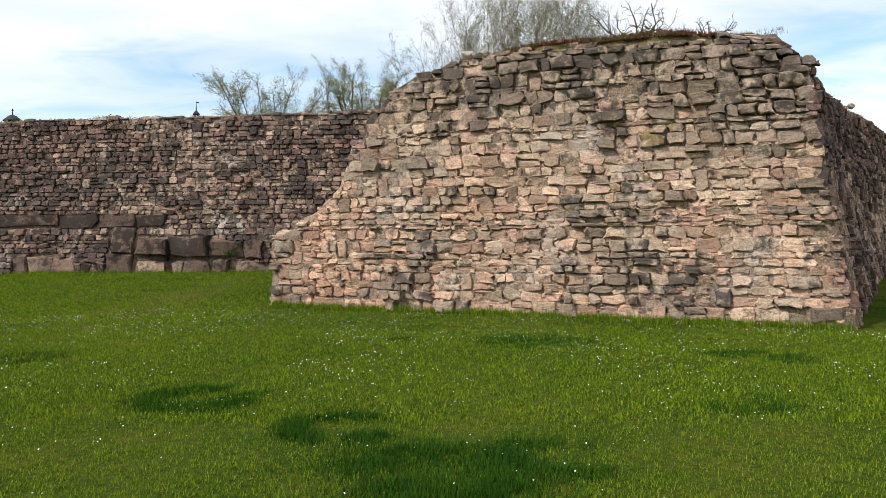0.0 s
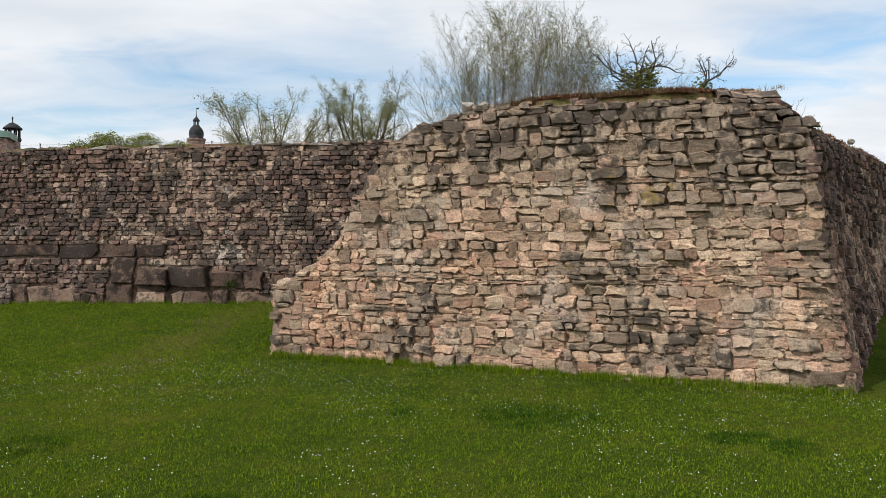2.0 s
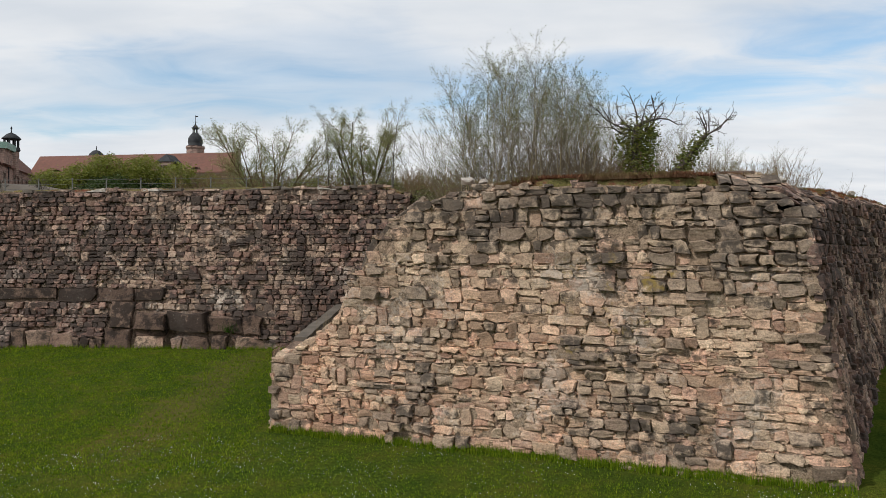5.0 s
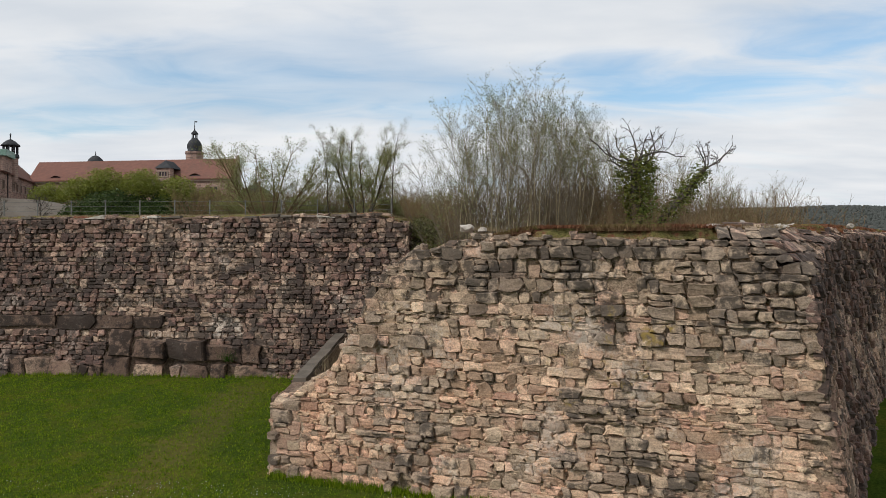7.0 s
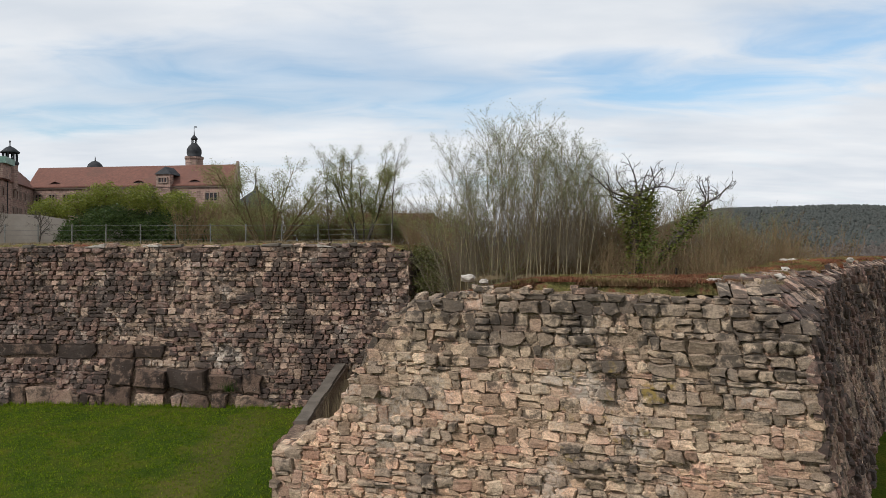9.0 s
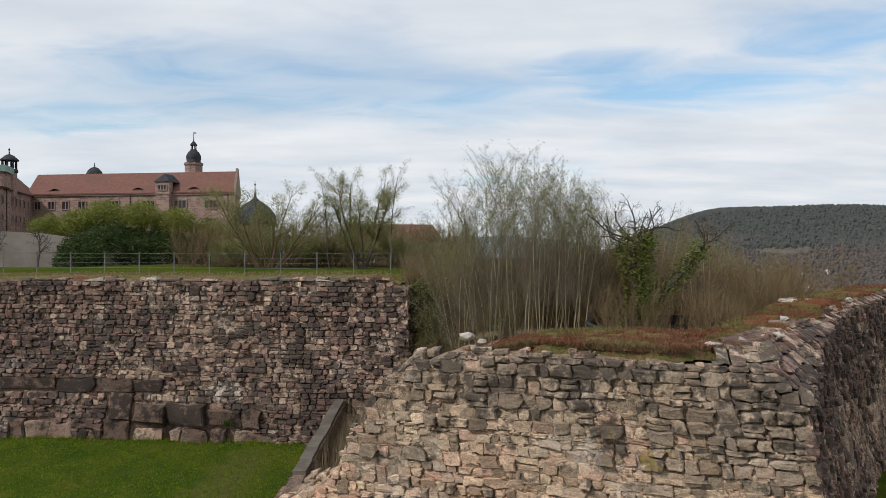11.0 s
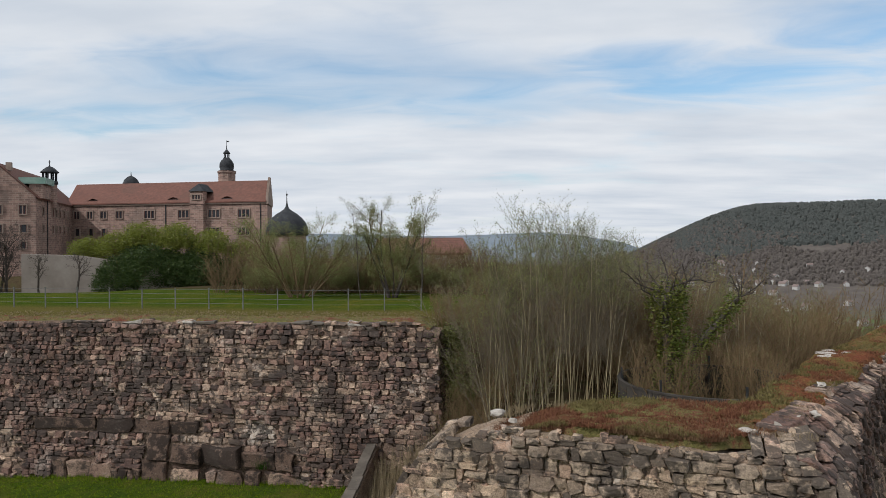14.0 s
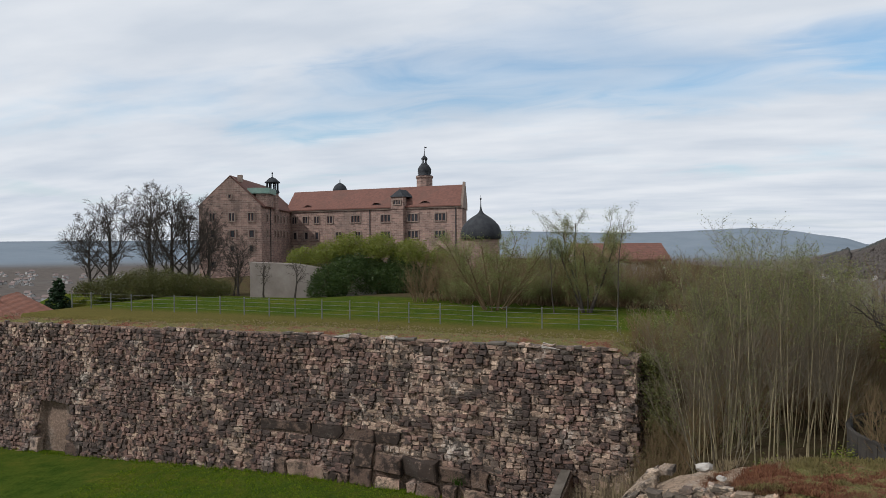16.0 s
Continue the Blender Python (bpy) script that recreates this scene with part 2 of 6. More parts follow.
def ground_material():
    m, n = material("lawn")
    sep = n.add("ShaderNodeSeparateXYZ", {0: n.pos})
    X, Y, Z = sep.outputs
    big, mid, small, tiny = n.noise(n.pos, 0.22, 4.0, 0.6), n.noise(n.pos, 1.3, 5.0, 0.6), n.noise(n.pos, 14.0, 5.0, 0.7), n.noise(n.pos, 60.0, 3.0, 0.7)
    g = n.ramp(n.math("ADD", n.math("MULTIPLY", big, 0.5), n.math("MULTIPLY", mid, 0.5)),
               [(0.32, (0.028, 0.054, 0.009)), (0.48, (0.052, 0.076, 0.012)), (0.60, (0.084, 0.091, 0.016)), (0.72, (0.140, 0.108, 0.022))])
    g = n.mix(0.8, g, n.ramp(small, [(0.3, (0.34, 0.38, 0.34)), (0.52, (1, 1, 1)), (0.75, (1.7, 1.55, 1.3))]), "MULTIPLY")
    g = n.mix(0.7, g, n.ramp(tiny, [(0.32, (0.45, 0.5, 0.45)), (0.5, (1, 1, 1)), (0.68, (1.6, 1.5, 1.4))]), "MULTIPLY")
    track = n.add("ShaderNodeMath", {0: n.math("ADD", n.math("ADD", X, 7.1), n.math("MULTIPLY", n.math("SUBTRACT", mid, 0.5), 2.2))}, operation="ABSOLUTE").outputs[0]
    track = n.math("MULTIPLY", n.step(track, 1.3, 0.2), n.math("MULTIPLY", n.step(Y, 13.0, 17.0), n.step(Y, 27.5, 25.0)))
    g = n.mix(n.math("MULTIPLY", track, 0.42), g, (0.13, 0.095, 0.04, 1))
    # scrub floor: leaf litter and soil inside the bastion and on the slopes
    litter = n.ramp(n.math("ADD", n.math("MULTIPLY", mid, 0.5), n.math("MULTIPLY", small, 0.5)),
                    [(0.35, (0.035, 0.026, 0.016)), (0.5, (0.075, 0.055, 0.032)), (0.65, (0.05, 0.06, 0.02))])
    inside = n.math("MULTIPLY", n.step(X, -3.9, -3.4), n.step(n.math("ADD", Y, n.math("MULTIPLY", X, 0.332)), 16.9, 17.3))
    inside = n.math("MULTIPLY", inside, n.step(n.math("SUBTRACT", n.math("MULTIPLY", n.math("SUBTRACT", X, 6.5), 0.81), n.math("MULTIPLY", n.math("SUBTRACT", Y, 14.0), 0.59)), 0.2, -0.6))
    lawn_edge = n.math("MULTIPLY", n.step(Y, 26.5, 28.5), n.step(n.math("SUBTRACT", X, n.math("MULTIPLY", Y, 0.20)), -6.0, -8.5))
    inside = n.math("MULTIPLY", inside, n.math("SUBTRACT", 1.0, lawn_edge))
    verge = n.step(n.math("ADD", n.math("ADD", Y, n.math("MULTIPLY", X, 0.117)), n.math("MULTIPLY", n.math("SUBTRACT", mid, 0.5), 3.0)), 34.5, 32.0)
    verge = n.math("MULTIPLY", verge, n.step(Z, 5.0, 6.2))
    g = n.mix(n.math("MULTIPLY", verge, 0.8), g, n.ramp(small, [(0.3, (0.06, 0.045, 0.02)), (0.55, (0.13, 0.105, 0.035)), (0.8, (0.15, 0.07, 0.04))]))
    beyond = n.step(n.math("ADD", n.math("ADD", Y, n.math("MULTIPLY", X, 0.3)), n.math("MULTIPLY", n.math("SUBTRACT", mid, 0.5), 3.0)), 43.0, 45.5)
    col = n.mix(n.math("MAXIMUM", inside, beyond), g, litter)
    # the valley far below: fields, meadows and woods; distant fields have haze painted in
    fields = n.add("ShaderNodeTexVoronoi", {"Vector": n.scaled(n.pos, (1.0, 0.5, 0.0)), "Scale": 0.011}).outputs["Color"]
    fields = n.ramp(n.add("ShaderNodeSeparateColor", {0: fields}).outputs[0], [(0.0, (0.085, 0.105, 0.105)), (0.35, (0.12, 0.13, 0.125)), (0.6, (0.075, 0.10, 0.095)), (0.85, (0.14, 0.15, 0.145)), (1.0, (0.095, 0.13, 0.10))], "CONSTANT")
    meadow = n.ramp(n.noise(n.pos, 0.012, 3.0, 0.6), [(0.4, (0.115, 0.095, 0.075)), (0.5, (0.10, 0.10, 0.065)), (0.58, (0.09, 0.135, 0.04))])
    fields = n.mix(n.step(n.add("ShaderNodeVectorMath", {0: n.pos}, operation="LENGTH").outputs["Value"], 1300.0, 900.0), fields, meadow)
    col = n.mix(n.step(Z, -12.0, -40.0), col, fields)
    # wooded flank of the hill, its brown greyed by painted haze
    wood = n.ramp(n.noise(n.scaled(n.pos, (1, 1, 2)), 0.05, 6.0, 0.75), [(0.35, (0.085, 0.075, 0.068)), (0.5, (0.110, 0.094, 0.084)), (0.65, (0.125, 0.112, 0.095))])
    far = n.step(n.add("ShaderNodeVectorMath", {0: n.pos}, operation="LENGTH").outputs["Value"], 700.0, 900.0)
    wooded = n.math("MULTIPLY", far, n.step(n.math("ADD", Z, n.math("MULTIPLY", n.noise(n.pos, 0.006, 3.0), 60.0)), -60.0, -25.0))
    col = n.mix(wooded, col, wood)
    # beyond 2 km the blue-grey of distance haze is painted into the ground colour
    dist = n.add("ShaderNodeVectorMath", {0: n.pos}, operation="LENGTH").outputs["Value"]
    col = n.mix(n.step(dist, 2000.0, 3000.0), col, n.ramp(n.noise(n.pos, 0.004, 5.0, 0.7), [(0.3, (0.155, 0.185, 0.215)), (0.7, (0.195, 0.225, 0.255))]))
    finish(n, col, 1.0, n.math("ADD", small, tiny), 0.05, 0.7, 0.0, 0.0)
    return m


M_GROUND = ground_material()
M_BLADE_DARK = plain("lush_grass", (0.020, 0.062, 0.005), (0.034, 0.084, 0.007), 3.0, 0.9, spec=0.04)
M_DAISY = plain("daisy_white", (0.78, 0.78, 0.74), (0.8, 0.8, 0.78), 3.0, 0.7)
M_BARK = plain("grey_bark", (0.192, 0.153, 0.0836), (0.411, 0.343, 0.204), 0.9, 0.9, 0.02)
M_BARK_DARK = plain("dark_bark", (0.055, 0.045, 0.037), (0.09, 0.073, 0.06), 3.0, 0.9, 0.02)
M_TWIG = plain("brown_twigs", (0.122, 0.0802, 0.0411), (0.205, 0.138, 0.0718), 0.5, 0.9)
M_TWIG_PALE = plain("grey_twigs", (0.125, 0.100, 0.068), (0.20, 0.165, 0.115), 0.5, 0.9)
M_DRY = plain("dry_stalks", (0.20, 0.15, 0.085), (0.28, 0.22, 0.13), 2.0, 0.9)
M_COPING = plain("weathered_coping", (0.09, 0.075, 0.06), (0.143, 0.12, 0.0975), 2.0, 0.9, 0.03, 0.0, 14.0)
M_WHITE = plain("lime_crust", (0.324, 0.286, 0.243), (0.518, 0.475, 0.422), 6.0, 0.9, 0.03)


def leaf_material(name, a, b, shine=0.5, spec=0.3, through_light=0.3):
    m, n = material(name)
    rnd = n.add("ShaderNodeNewGeometry").outputs["Random Per Island"]
    col = n.mix(rnd, (*a, 1), (*b, 1))
    finish(n, col, shine, None, spec=spec, transmit=through_light)
    return m


M_BLADE = leaf_material("grass_blade", (0.042, 0.104, 0.006), (0.215, 0.268, 0.018), 1.0, 0.0)
M_BUD = leaf_material("fresh_leaves", (0.10, 0.125, 0.03), (0.18, 0.20, 0.06))
M_IVY = leaf_material("ivy_leaves", (0.024, 0.050, 0.011), (0.070, 0.100, 0.022), 0.5)
M_HAZE = leaf_material("budding_leaves", (0.15, 0.175, 0.055), (0.27, 0.29, 0.11), 0.6, 0.2, 0.5)
M_IVY_TREE = leaf_material("ivy_on_trunk", (0.06, 0.07, 0.012), (0.16, 0.165, 0.03), 0.5)
M_IVY_YOUNG = leaf_material("ivy_young", (0.07, 0.10, 0.015), (0.13, 0.16, 0.03), 0.4)
M_YELLOW = leaf_material("spring_foliage", (0.116, 0.143, 0.0176), (0.217, 0.227, 0.0352))
M_DULL = leaf_material("dull_hedge", (0.06, 0.065, 0.018), (0.12, 0.115, 0.03))
M_EVERGREEN = leaf_material("evergreen", (0.012, 0.03, 0.012), (0.03, 0.055, 0.02), 0.5)


# ---- building helpers ----
def mesh_ob(name, verts, faces, mats, parent=None, smooth=False):
    me = bpy.data.meshes.new(name)
    me.from_pydata([tuple(v) for v in verts], [], faces)
    for mat in (mats if isinstance(mats, (list, tuple)) else [mats]):
        me.materials.append(mat)
    if smooth:
        me.polygons.foreach_set("use_smooth", [True] * len(me.polygons))
    me.update()
    ob = new(name, me)
    if parent is not None:
        ob.parent = parent
    return ob


def part(name, bm, mat, parent, label=""):
    me = bpy.data.meshes.new(name)
    bm.to_mesh(me)
    bm.free()
    me.materials.append(mat)
    ob = new(name, me)
    ob.parent = parent
    return tagged(ob, label)


def boxes(*list_of):
    """A bmesh of boxes, each (centre, size, rotation about z in degrees)."""
    bm = bmesh.new()
    for c, s, *r in list_of:
        m = pose(*c, 0, 0, r[0] if r else 0) @ Matrix.Diagonal((*s, 1))
        bmesh.ops.create_cube(bm, size=1, matrix=m)
    return bm


EYE_HIGH = Vector((-0.11, 0.16, 11.16))     # the last stand of the walk, to which the far things were paced off


def nearer(p, k):
    """The place p brought nearer to the last stand by the factor k."""
    return EYE_HIGH + (Vector(p) - EYE_HIGH) * k


def lerp_table(table, x):
    if x <= table[0][0]:
        return table[0][1]
    for (a, p), (b, q) in zip(table, table[1:]):
        if x <= b:
            return p + (q - p) * (x - a) / (b - a)
    return table[-1][1]


def smooth(a, b, x):
    t = min(1.0, max(0.0, (x - a) / (b - a)))
    return t * t * (3 - 2 * t)


def N(x, y, z=0.0, s=1.0):
    return noise.noise(Vector((x * s, y * s, z * s)))


# ---- the ground: one sheet from the lawn to the horizon ----
BACK_BASE = [(-80, -1.6), (-45, -0.9), (-33, -0.45), (-16.6, 0.5), (-8, 0.58), (-3.5, 0.62)]


THICK = [(-4.3, 2.3), (-2.4, 2.0), (-1.0, 1.2), (0.65, 1.5), (2.0, 2.8), (3.5, 3.7), (8.0, 3.7)]      # of the front arm, along x


def plateau_height(x, y):
    return 6.95 - 0.5 * smooth(50, 90, y) - 0.7 * smooth(-20, -32, x) * smooth(44, 58, y) + 0.05 * N(x, y, 5, 0.2)


def ground_height(x, y):
    court = lerp_table(BACK_BASE, x) * smooth(13, 28, y) + 0.04 * N(x, y, 0, 0.35) + 0.012 * N(x, y, 3, 1.7)
    z = court
    rear = 16.2 + lerp_table(THICK, x)
    in_front = smooth(rear - 0.9, rear - 0.2, y + 0.332 * x)
    side = 0.81 * (x - 6.5) - 0.59 * (y - 14.0)
    in_side = smooth(-0.4, -1.3, side)
    in_left = smooth(-4.0, -3.5, x)
    pit = lerp_table([(-4, 0.9), (-1, 2.2), (2, 4.0), (6, 4.6), (12, 4.9)], x) - 0.2 * min(60.0, max(0.0, y - 31)) + 0.12 * N(x, y, 9, 0.6)
    z += (pit - z) * in_front * in_side * in_left
    behind = smooth(28.0, 29.0, y + 0.117 * x)
    edge = -2.3 + 0.22 * (y - 28)
    upper = behind * smooth(edge + 5.0, edge, x)
    z += (plateau_height(x, y) - z) * upper
    # the castle hill falls away to the valley
    px, py = x + 5, y - 20
    s = min(190.0, max(0.0, -0.447 * px + 0.894 * py))
    d = math.hypot(px + 0.447 * s, py - 0.894 * s)
    z -= 58 * smooth(48, 420, d)
    z -= 4.2 * smooth(-38.3, -41.0, x) * smooth(50, 45, y) * smooth(31.5, 33.0, y)
    z -= 26 * max(smooth(-53.5, -66, x) * smooth(38, 46, y), smooth(66, 84, y) * smooth(-40, -50, x)) * smooth(101, 92, y)
    r, az = math.hypot(x, y), math.degrees(math.atan2(x, y))
    z -= 60 * smooth(-80, -100, x) * smooth(60, 80, y) * smooth(700, 380, r)
    if r > 500:
        hill = smooth(7, 22.3, az) * smooth(110, 70, az) * smooth(800, 1650, r) * smooth(3300, 2100, r)
        z += hill * (149 + 10 * N(x, y, 0, 0.004)) + 3 * N(x, y, 2, 0.01) * smooth(500, 900, r)
        ridge = smooth(2600, 4300, r) * (0.35 + 0.65 * smooth(-40, -5, az)) * smooth(-130, -80, az) * smooth(150, 100, az) * (0.22 + 0.78 * smooth(17, 5, az))
        z += ridge * (150 + 35 * N(az * 0.07, 0.5)) + smooth(3000, 4300, r) * 30 * smooth(24, 8, az)
    return z


def axis(lo, hi, step, grow, reach):
    vals = list(np.arange(lo, hi + 1e-6, step))
    d = step
    while vals[-1] < reach:
        d *= grow
        vals.append(vals[-1] + d)
    d = step
    while vals[0] > -reach:
        d *= grow
        vals.insert(0, vals[0] - d)
    return vals


def build_ground():
    xs, ys = axis(-42, 26, 0.5, 1.09, 3400), axis(0, 44, 0.5, 1.09, 3400)
    verts = [(x, y, ground_height(x, y)) for y in ys for x in xs]
    w = len(xs)
    faces = [(j * w + i, j * w + i + 1, (j + 1) * w + i + 1, (j + 1) * w + i) for j in range(len(ys) - 1) for i in range(w - 1)]
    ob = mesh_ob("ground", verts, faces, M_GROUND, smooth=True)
    return tagged(ob, "green mown lawn with daisies sloping into a wooded valley", "ground", kind="structure")


build_ground()


# ---- rubble walls ----
class Face:
    """A battered wall face: plan lines of the foot (z = 0) and of the top (z = top), walked by the length of the foot."""

    def __init__(self, foot, crest, top):
        self.foot, self.crest, self.top = [Vector(p) for p in foot], [Vector(p) for p in crest], top
        self.u = [0.0]
        for a, b in zip(self.foot, self.foot[1:]):
            self.u.append(self.u[-1] + (b - a).length)
        self.length = self.u[-1]

    def at(self, u, z, out=0.0):
        i = 0
        while i < len(self.u) - 2 and u > self.u[i + 1]:
            i += 1
        t = (u - self.u[i]) / (self.u[i + 1] - self.u[i])
        a = self.foot[i].lerp(self.foot[i + 1], t)
        b = self.crest[i].lerp(self.crest[i + 1], t)
        p = a.lerp(b, z / self.top)
        d = (self.foot[i + 1] - self.foot[i]).normalized()
        out += 0.09 * N(u, z, self.length, 0.55) + 0.05 * N(u, z, self.length, 1.4)
        return Vector((p.x + d.y * out, p.y - d.x * out, z - 0.05 * out))


def stone_shape(rng, face, u0, u1, z0, z1, proud, sunk=0.12, jit=1.0, wear=1.0):
    """A hewn block: eight-sided outline, worn arrises and a tilted, uneven front."""
    w, h = u1 - u0, z1 - z0
    cu, cz = (u0 + u1) / 2, (z0 + z1) / 2
    base = [(-1, -1), (0, -1), (1, -1), (1, 0), (1, 1), (0, 1), (-1, 1), (-1, 0)]
    ring = []
    cut = rng.uniform(0.01, 0.11) * wear
    for a, b in base:
        corner = cut * rng.uniform(0.3, 1.6) if a and b else 0.0
        ju, jz = rng.uniform(-0.5, 0.5) * min(0.07, 0.2 * w) * jit, rng.uniform(-0.5, 0.5) * min(0.055, 0.22 * h) * jit
        ring.append((a * (w / 2) * (1 - corner) + ju, b * (h / 2) * (1 - corner) + jz))
    tu, tz = rng.gauss(0, 0.10), rng.gauss(0.04, 0.12)
    soft = rng.uniform(0.6, 0.92)
    shrink = 1 - (1 - rng.uniform(0.78, 0.95)) * wear
    verts = []
    for k, s in ((-sunk, 1.0), (proud * soft, 1.0), (proud, shrink)):
        for a, b in ring:
            o = k if k < 0 else k + a * tu + b * tz + rng.uniform(-0.014, 0.014)
            verts.append(face(cu + a * s, cz + b * s, o))
    verts.append(face(cu + rng.uniform(-0.15, 0.15) * w, cz + rng.uniform(-0.15, 0.15) * h, proud + rng.uniform(-0.012, 0.022)))
    faces = []
    for r in (0, 8):
        for i in range(8):
            j = (i + 1) % 8
            faces.append((r + i, r + j, r + 8 + j, r + 8 + i))
    faces += [(16 + i, 16 + (i + 1) % 8, 24) for i in range(8)]
    return verts, faces


def courses(rng, lo, hi, h0, h1):
    z, out = lo, []
    while z < hi:
        h = rng.uniform(h0, h1)
        if rng.random() < 0.16:
            h *= 0.55
        out.append((z, z + h))
        z += h
    return out


def lay_stones(rng, length, lo, hi, inside, h=(0.14, 0.29), w=(0.15, 0.62), gap=0.022, top_line=None):
    """Rectangles (u0, u1, z0, z1) of a roughly coursed rubble face."""
    rows = courses(rng, lo, hi, *h)
    rects, taken = [], []
    for k, (z0, z1) in enumerate(rows):
        u = -rng.uniform(0, 0.4)
        while u < length:
            wd = rng.triangular(w[0], w[1], w[0] + 0.28 * (w[1] - w[0])) * (1.1 if z1 - z0 > 0.25 else 0.95)
            a, b = u, u + wd
            u = b
            free = [t for t in taken if t[2] == k and t[0] < b and t[1] > a]
            if free:
                t = free[0]
                if t[0] - a > 0.16:
                    b = t[0]
                else:
                    u = t[1]
                    continue
                u = t[1]
            top = z1
            if k + 1 < len(rows) and wd < 0.45 and wd > 0.26 and rng.random() < 0.07 and rows[k + 1][1] - z0 < 0.44:
                top = rows[k + 1][1]
                taken.append((a, b, k + 1))
            wave = 0.05 * N((a + b) / 2 * 0.5, k * 0.13, length)
            za, zb = z0 + wave, top + wave
            if zb - za > 0.25 and rng.random() < 0.14:
                cut = za + (zb - za) * rng.uniform(0.35, 0.65)
                pieces = [(za, cut), (cut, zb)]
            else:
                pieces = [(za, zb)]
            for p, q in pieces:
                m = (a + b) / 2
                if top_line is not None:
                    if p > top_line(m) - 0.08:
                        continue
                    q = min(q, top_line(m) + 0.03)
                if inside(m, p, q, a, b) and rng.random() > 0.03:
                    g = gap * rng.uniform(0.5, 1.5)
                    rects.append((max(a, 0) + g / 2, b - g / 2, p + g / 2, q - g / 2))
    return rects


def place_stones(name, rng, wall, face, rects, mats, near, proud=(0.02, 0.10), skin=(0.09, 0.24), skin_share=lambda u, z: 0.4, chips=2.0, limit=300, jit=1.0, sunk=0.12):
    """Two kinds of stone: flush ones of the bared core and proud, crusted ones of the old skin. The 300 for which near() is
    least become parts of the wall; the rest, and the chips in the joints, are joined."""
    order = sorted(range(len(rects)), key=lambda i: near((rects[i][0] + rects[i][1]) / 2, (rects[i][2] + rects[i][3]) / 2))
    singles = set(order[:limit])
    rest = {0: ([], []), 1: ([], [])}

    def join(kind, v, f):
        V, F = rest[kind]
        o = len(V)
        V += v
        F += [tuple(q + o for q in t) for t in f]

    for i, (u0, u1, z0, z1) in enumerate(rects):
        u, z = (u0 + u1) / 2, (z0 + z1) / 2
        share = skin_share(u, z) + 0.95 * N(u, z, 21, 0.42) + 0.3 * N(u, z, 33, 1.7)
        old = 1 if rng.random() < share else 0
        p = rng.uniform(*skin) if old else rng.uniform(*proud)
        p = min(p, 0.10 + 0.5 * (z1 - z0))
        v, f = stone_shape(rng, face, u0, u1, z0, z1, p, sunk, jit)
        if i in singles:
            mesh_ob("stone", v, f, mats[old][0], wall)
        else:
            join(old, v, f)
        for _ in range(int(chips * rng.random() * 2)):
            s = rng.uniform(0.035, 0.09)
            cu, cz = (rng.choice((u0, u1)), rng.uniform(z0, z1)) if rng.random() < 0.5 else (rng.uniform(u0, u1), rng.choice((z0, z1)))
            v, f = stone_shape(rng, face, cu - s, cu + s, cz - s * 0.6, cz + s * 0.6, rng.uniform(0.01, 0.06))
            join(0, v, f)
    for kind in (0, 1):
        if rest[kind][0]:
            tagged(mesh_ob(name, *rest[kind], mats[kind][1], wall), kind="stuff")


def wall_body(name, face, length, crest, foot, thick, mat, step=0.15, rough=0.03, recess=0.02, rear=None):
    """The core: an uneven front, a flat back and a top, following crest(u) and foot(u)."""
    cols = int(length / step) + 1
    rows = 44
    depth = thick if callable(thick) else (lambda u: thick)
    V, F = [], []
    for i in range(cols + 1):
        u = length * i / cols
        lo, hi = foot(u) - 0.4, crest(u)
        for j in range(rows + 1):
            z = lo + (hi - lo) * j / rows
            V.append(face(u, z, rough * (N(u, z, 7, 1.8) + 0.6 * N(u, z, 17, 4.5)) - recess))
        for j in range(rows, -1, -1):
            z = lo + ((rear(u) if rear else hi) - lo) * j / rows
            p = face(u, hi, -depth(u))
            V.append(Vector((p.x, p.y, z)))
    ring = 2 * (rows + 1)
    for i in range(cols):
        for j in range(ring):
            a, b = i * ring + j, i * ring + (j + 1) % ring
            F.append((a, a + ring, b + ring, b))
    F.append(tuple(range(ring)))
    F.append(tuple(cols * ring + j for j in range(ring - 1, -1, -1)))
    return mesh_ob(name, V, F, mat)


# the bastion: front arm, corner and side arm
FRONT_TOP = [(-4.3, 1.95), (-3.9, 2.0), (-3.3, 2.25), (-2.75, 2.75), (-2.45, 3.05), (-2.35, 3.5), (-1.9, 4.1), (-1.75, 4.5), (-1.25, 5.15), (-0.9, 5.45), (0.1, 5.9), (1.0, 6.01), (3.0, 6.03), (4.8, 6.0), (5.6, 5.88), (6.2, 5.72), (6.7, 5.5), (7.1, 5.22)]
front = Face([(-4.2, 17.15), (7.72, 13.19)], [(-4.2, 17.56), (7.05, 13.93)], 6.2)
side = Face([(7.72, 13.19), (11.15, 18.3), (14.6, 23.4), (18.4, 27.7), (21.9, 31.0), (29.5, 33.5)],
            [(7.05, 13.93), (9.95, 18.7), (13.15, 23.05), (17.0, 27.3), (20.0, 31.2), (28.5, 34.2)], 6.2)
SIDE_TOP = [(0, 5.2), (1.8, 5.1), (4.0, 5.35), (6.0, 5.65), (9.0, 5.92), (12, 6.1), (20, 6.18), (40, 6.2)]
CROWN = 6.08                                                     # level of the turf behind the slumped shoulder
SHOULDER = [(0, 1.15), (3, 0.8), (8, 0.45), (12, 0.25), (40, 0.2)]      # its width along the side arm


def front_top(u):
    p = front.at(u, 5.0)
    return lerp_table(FRONT_TOP, p.x) + 0.10 * N(u, 4, 1, 2.1)


def front_thick(u):
    return lerp_table(THICK, front.at(u, 5.0).x)


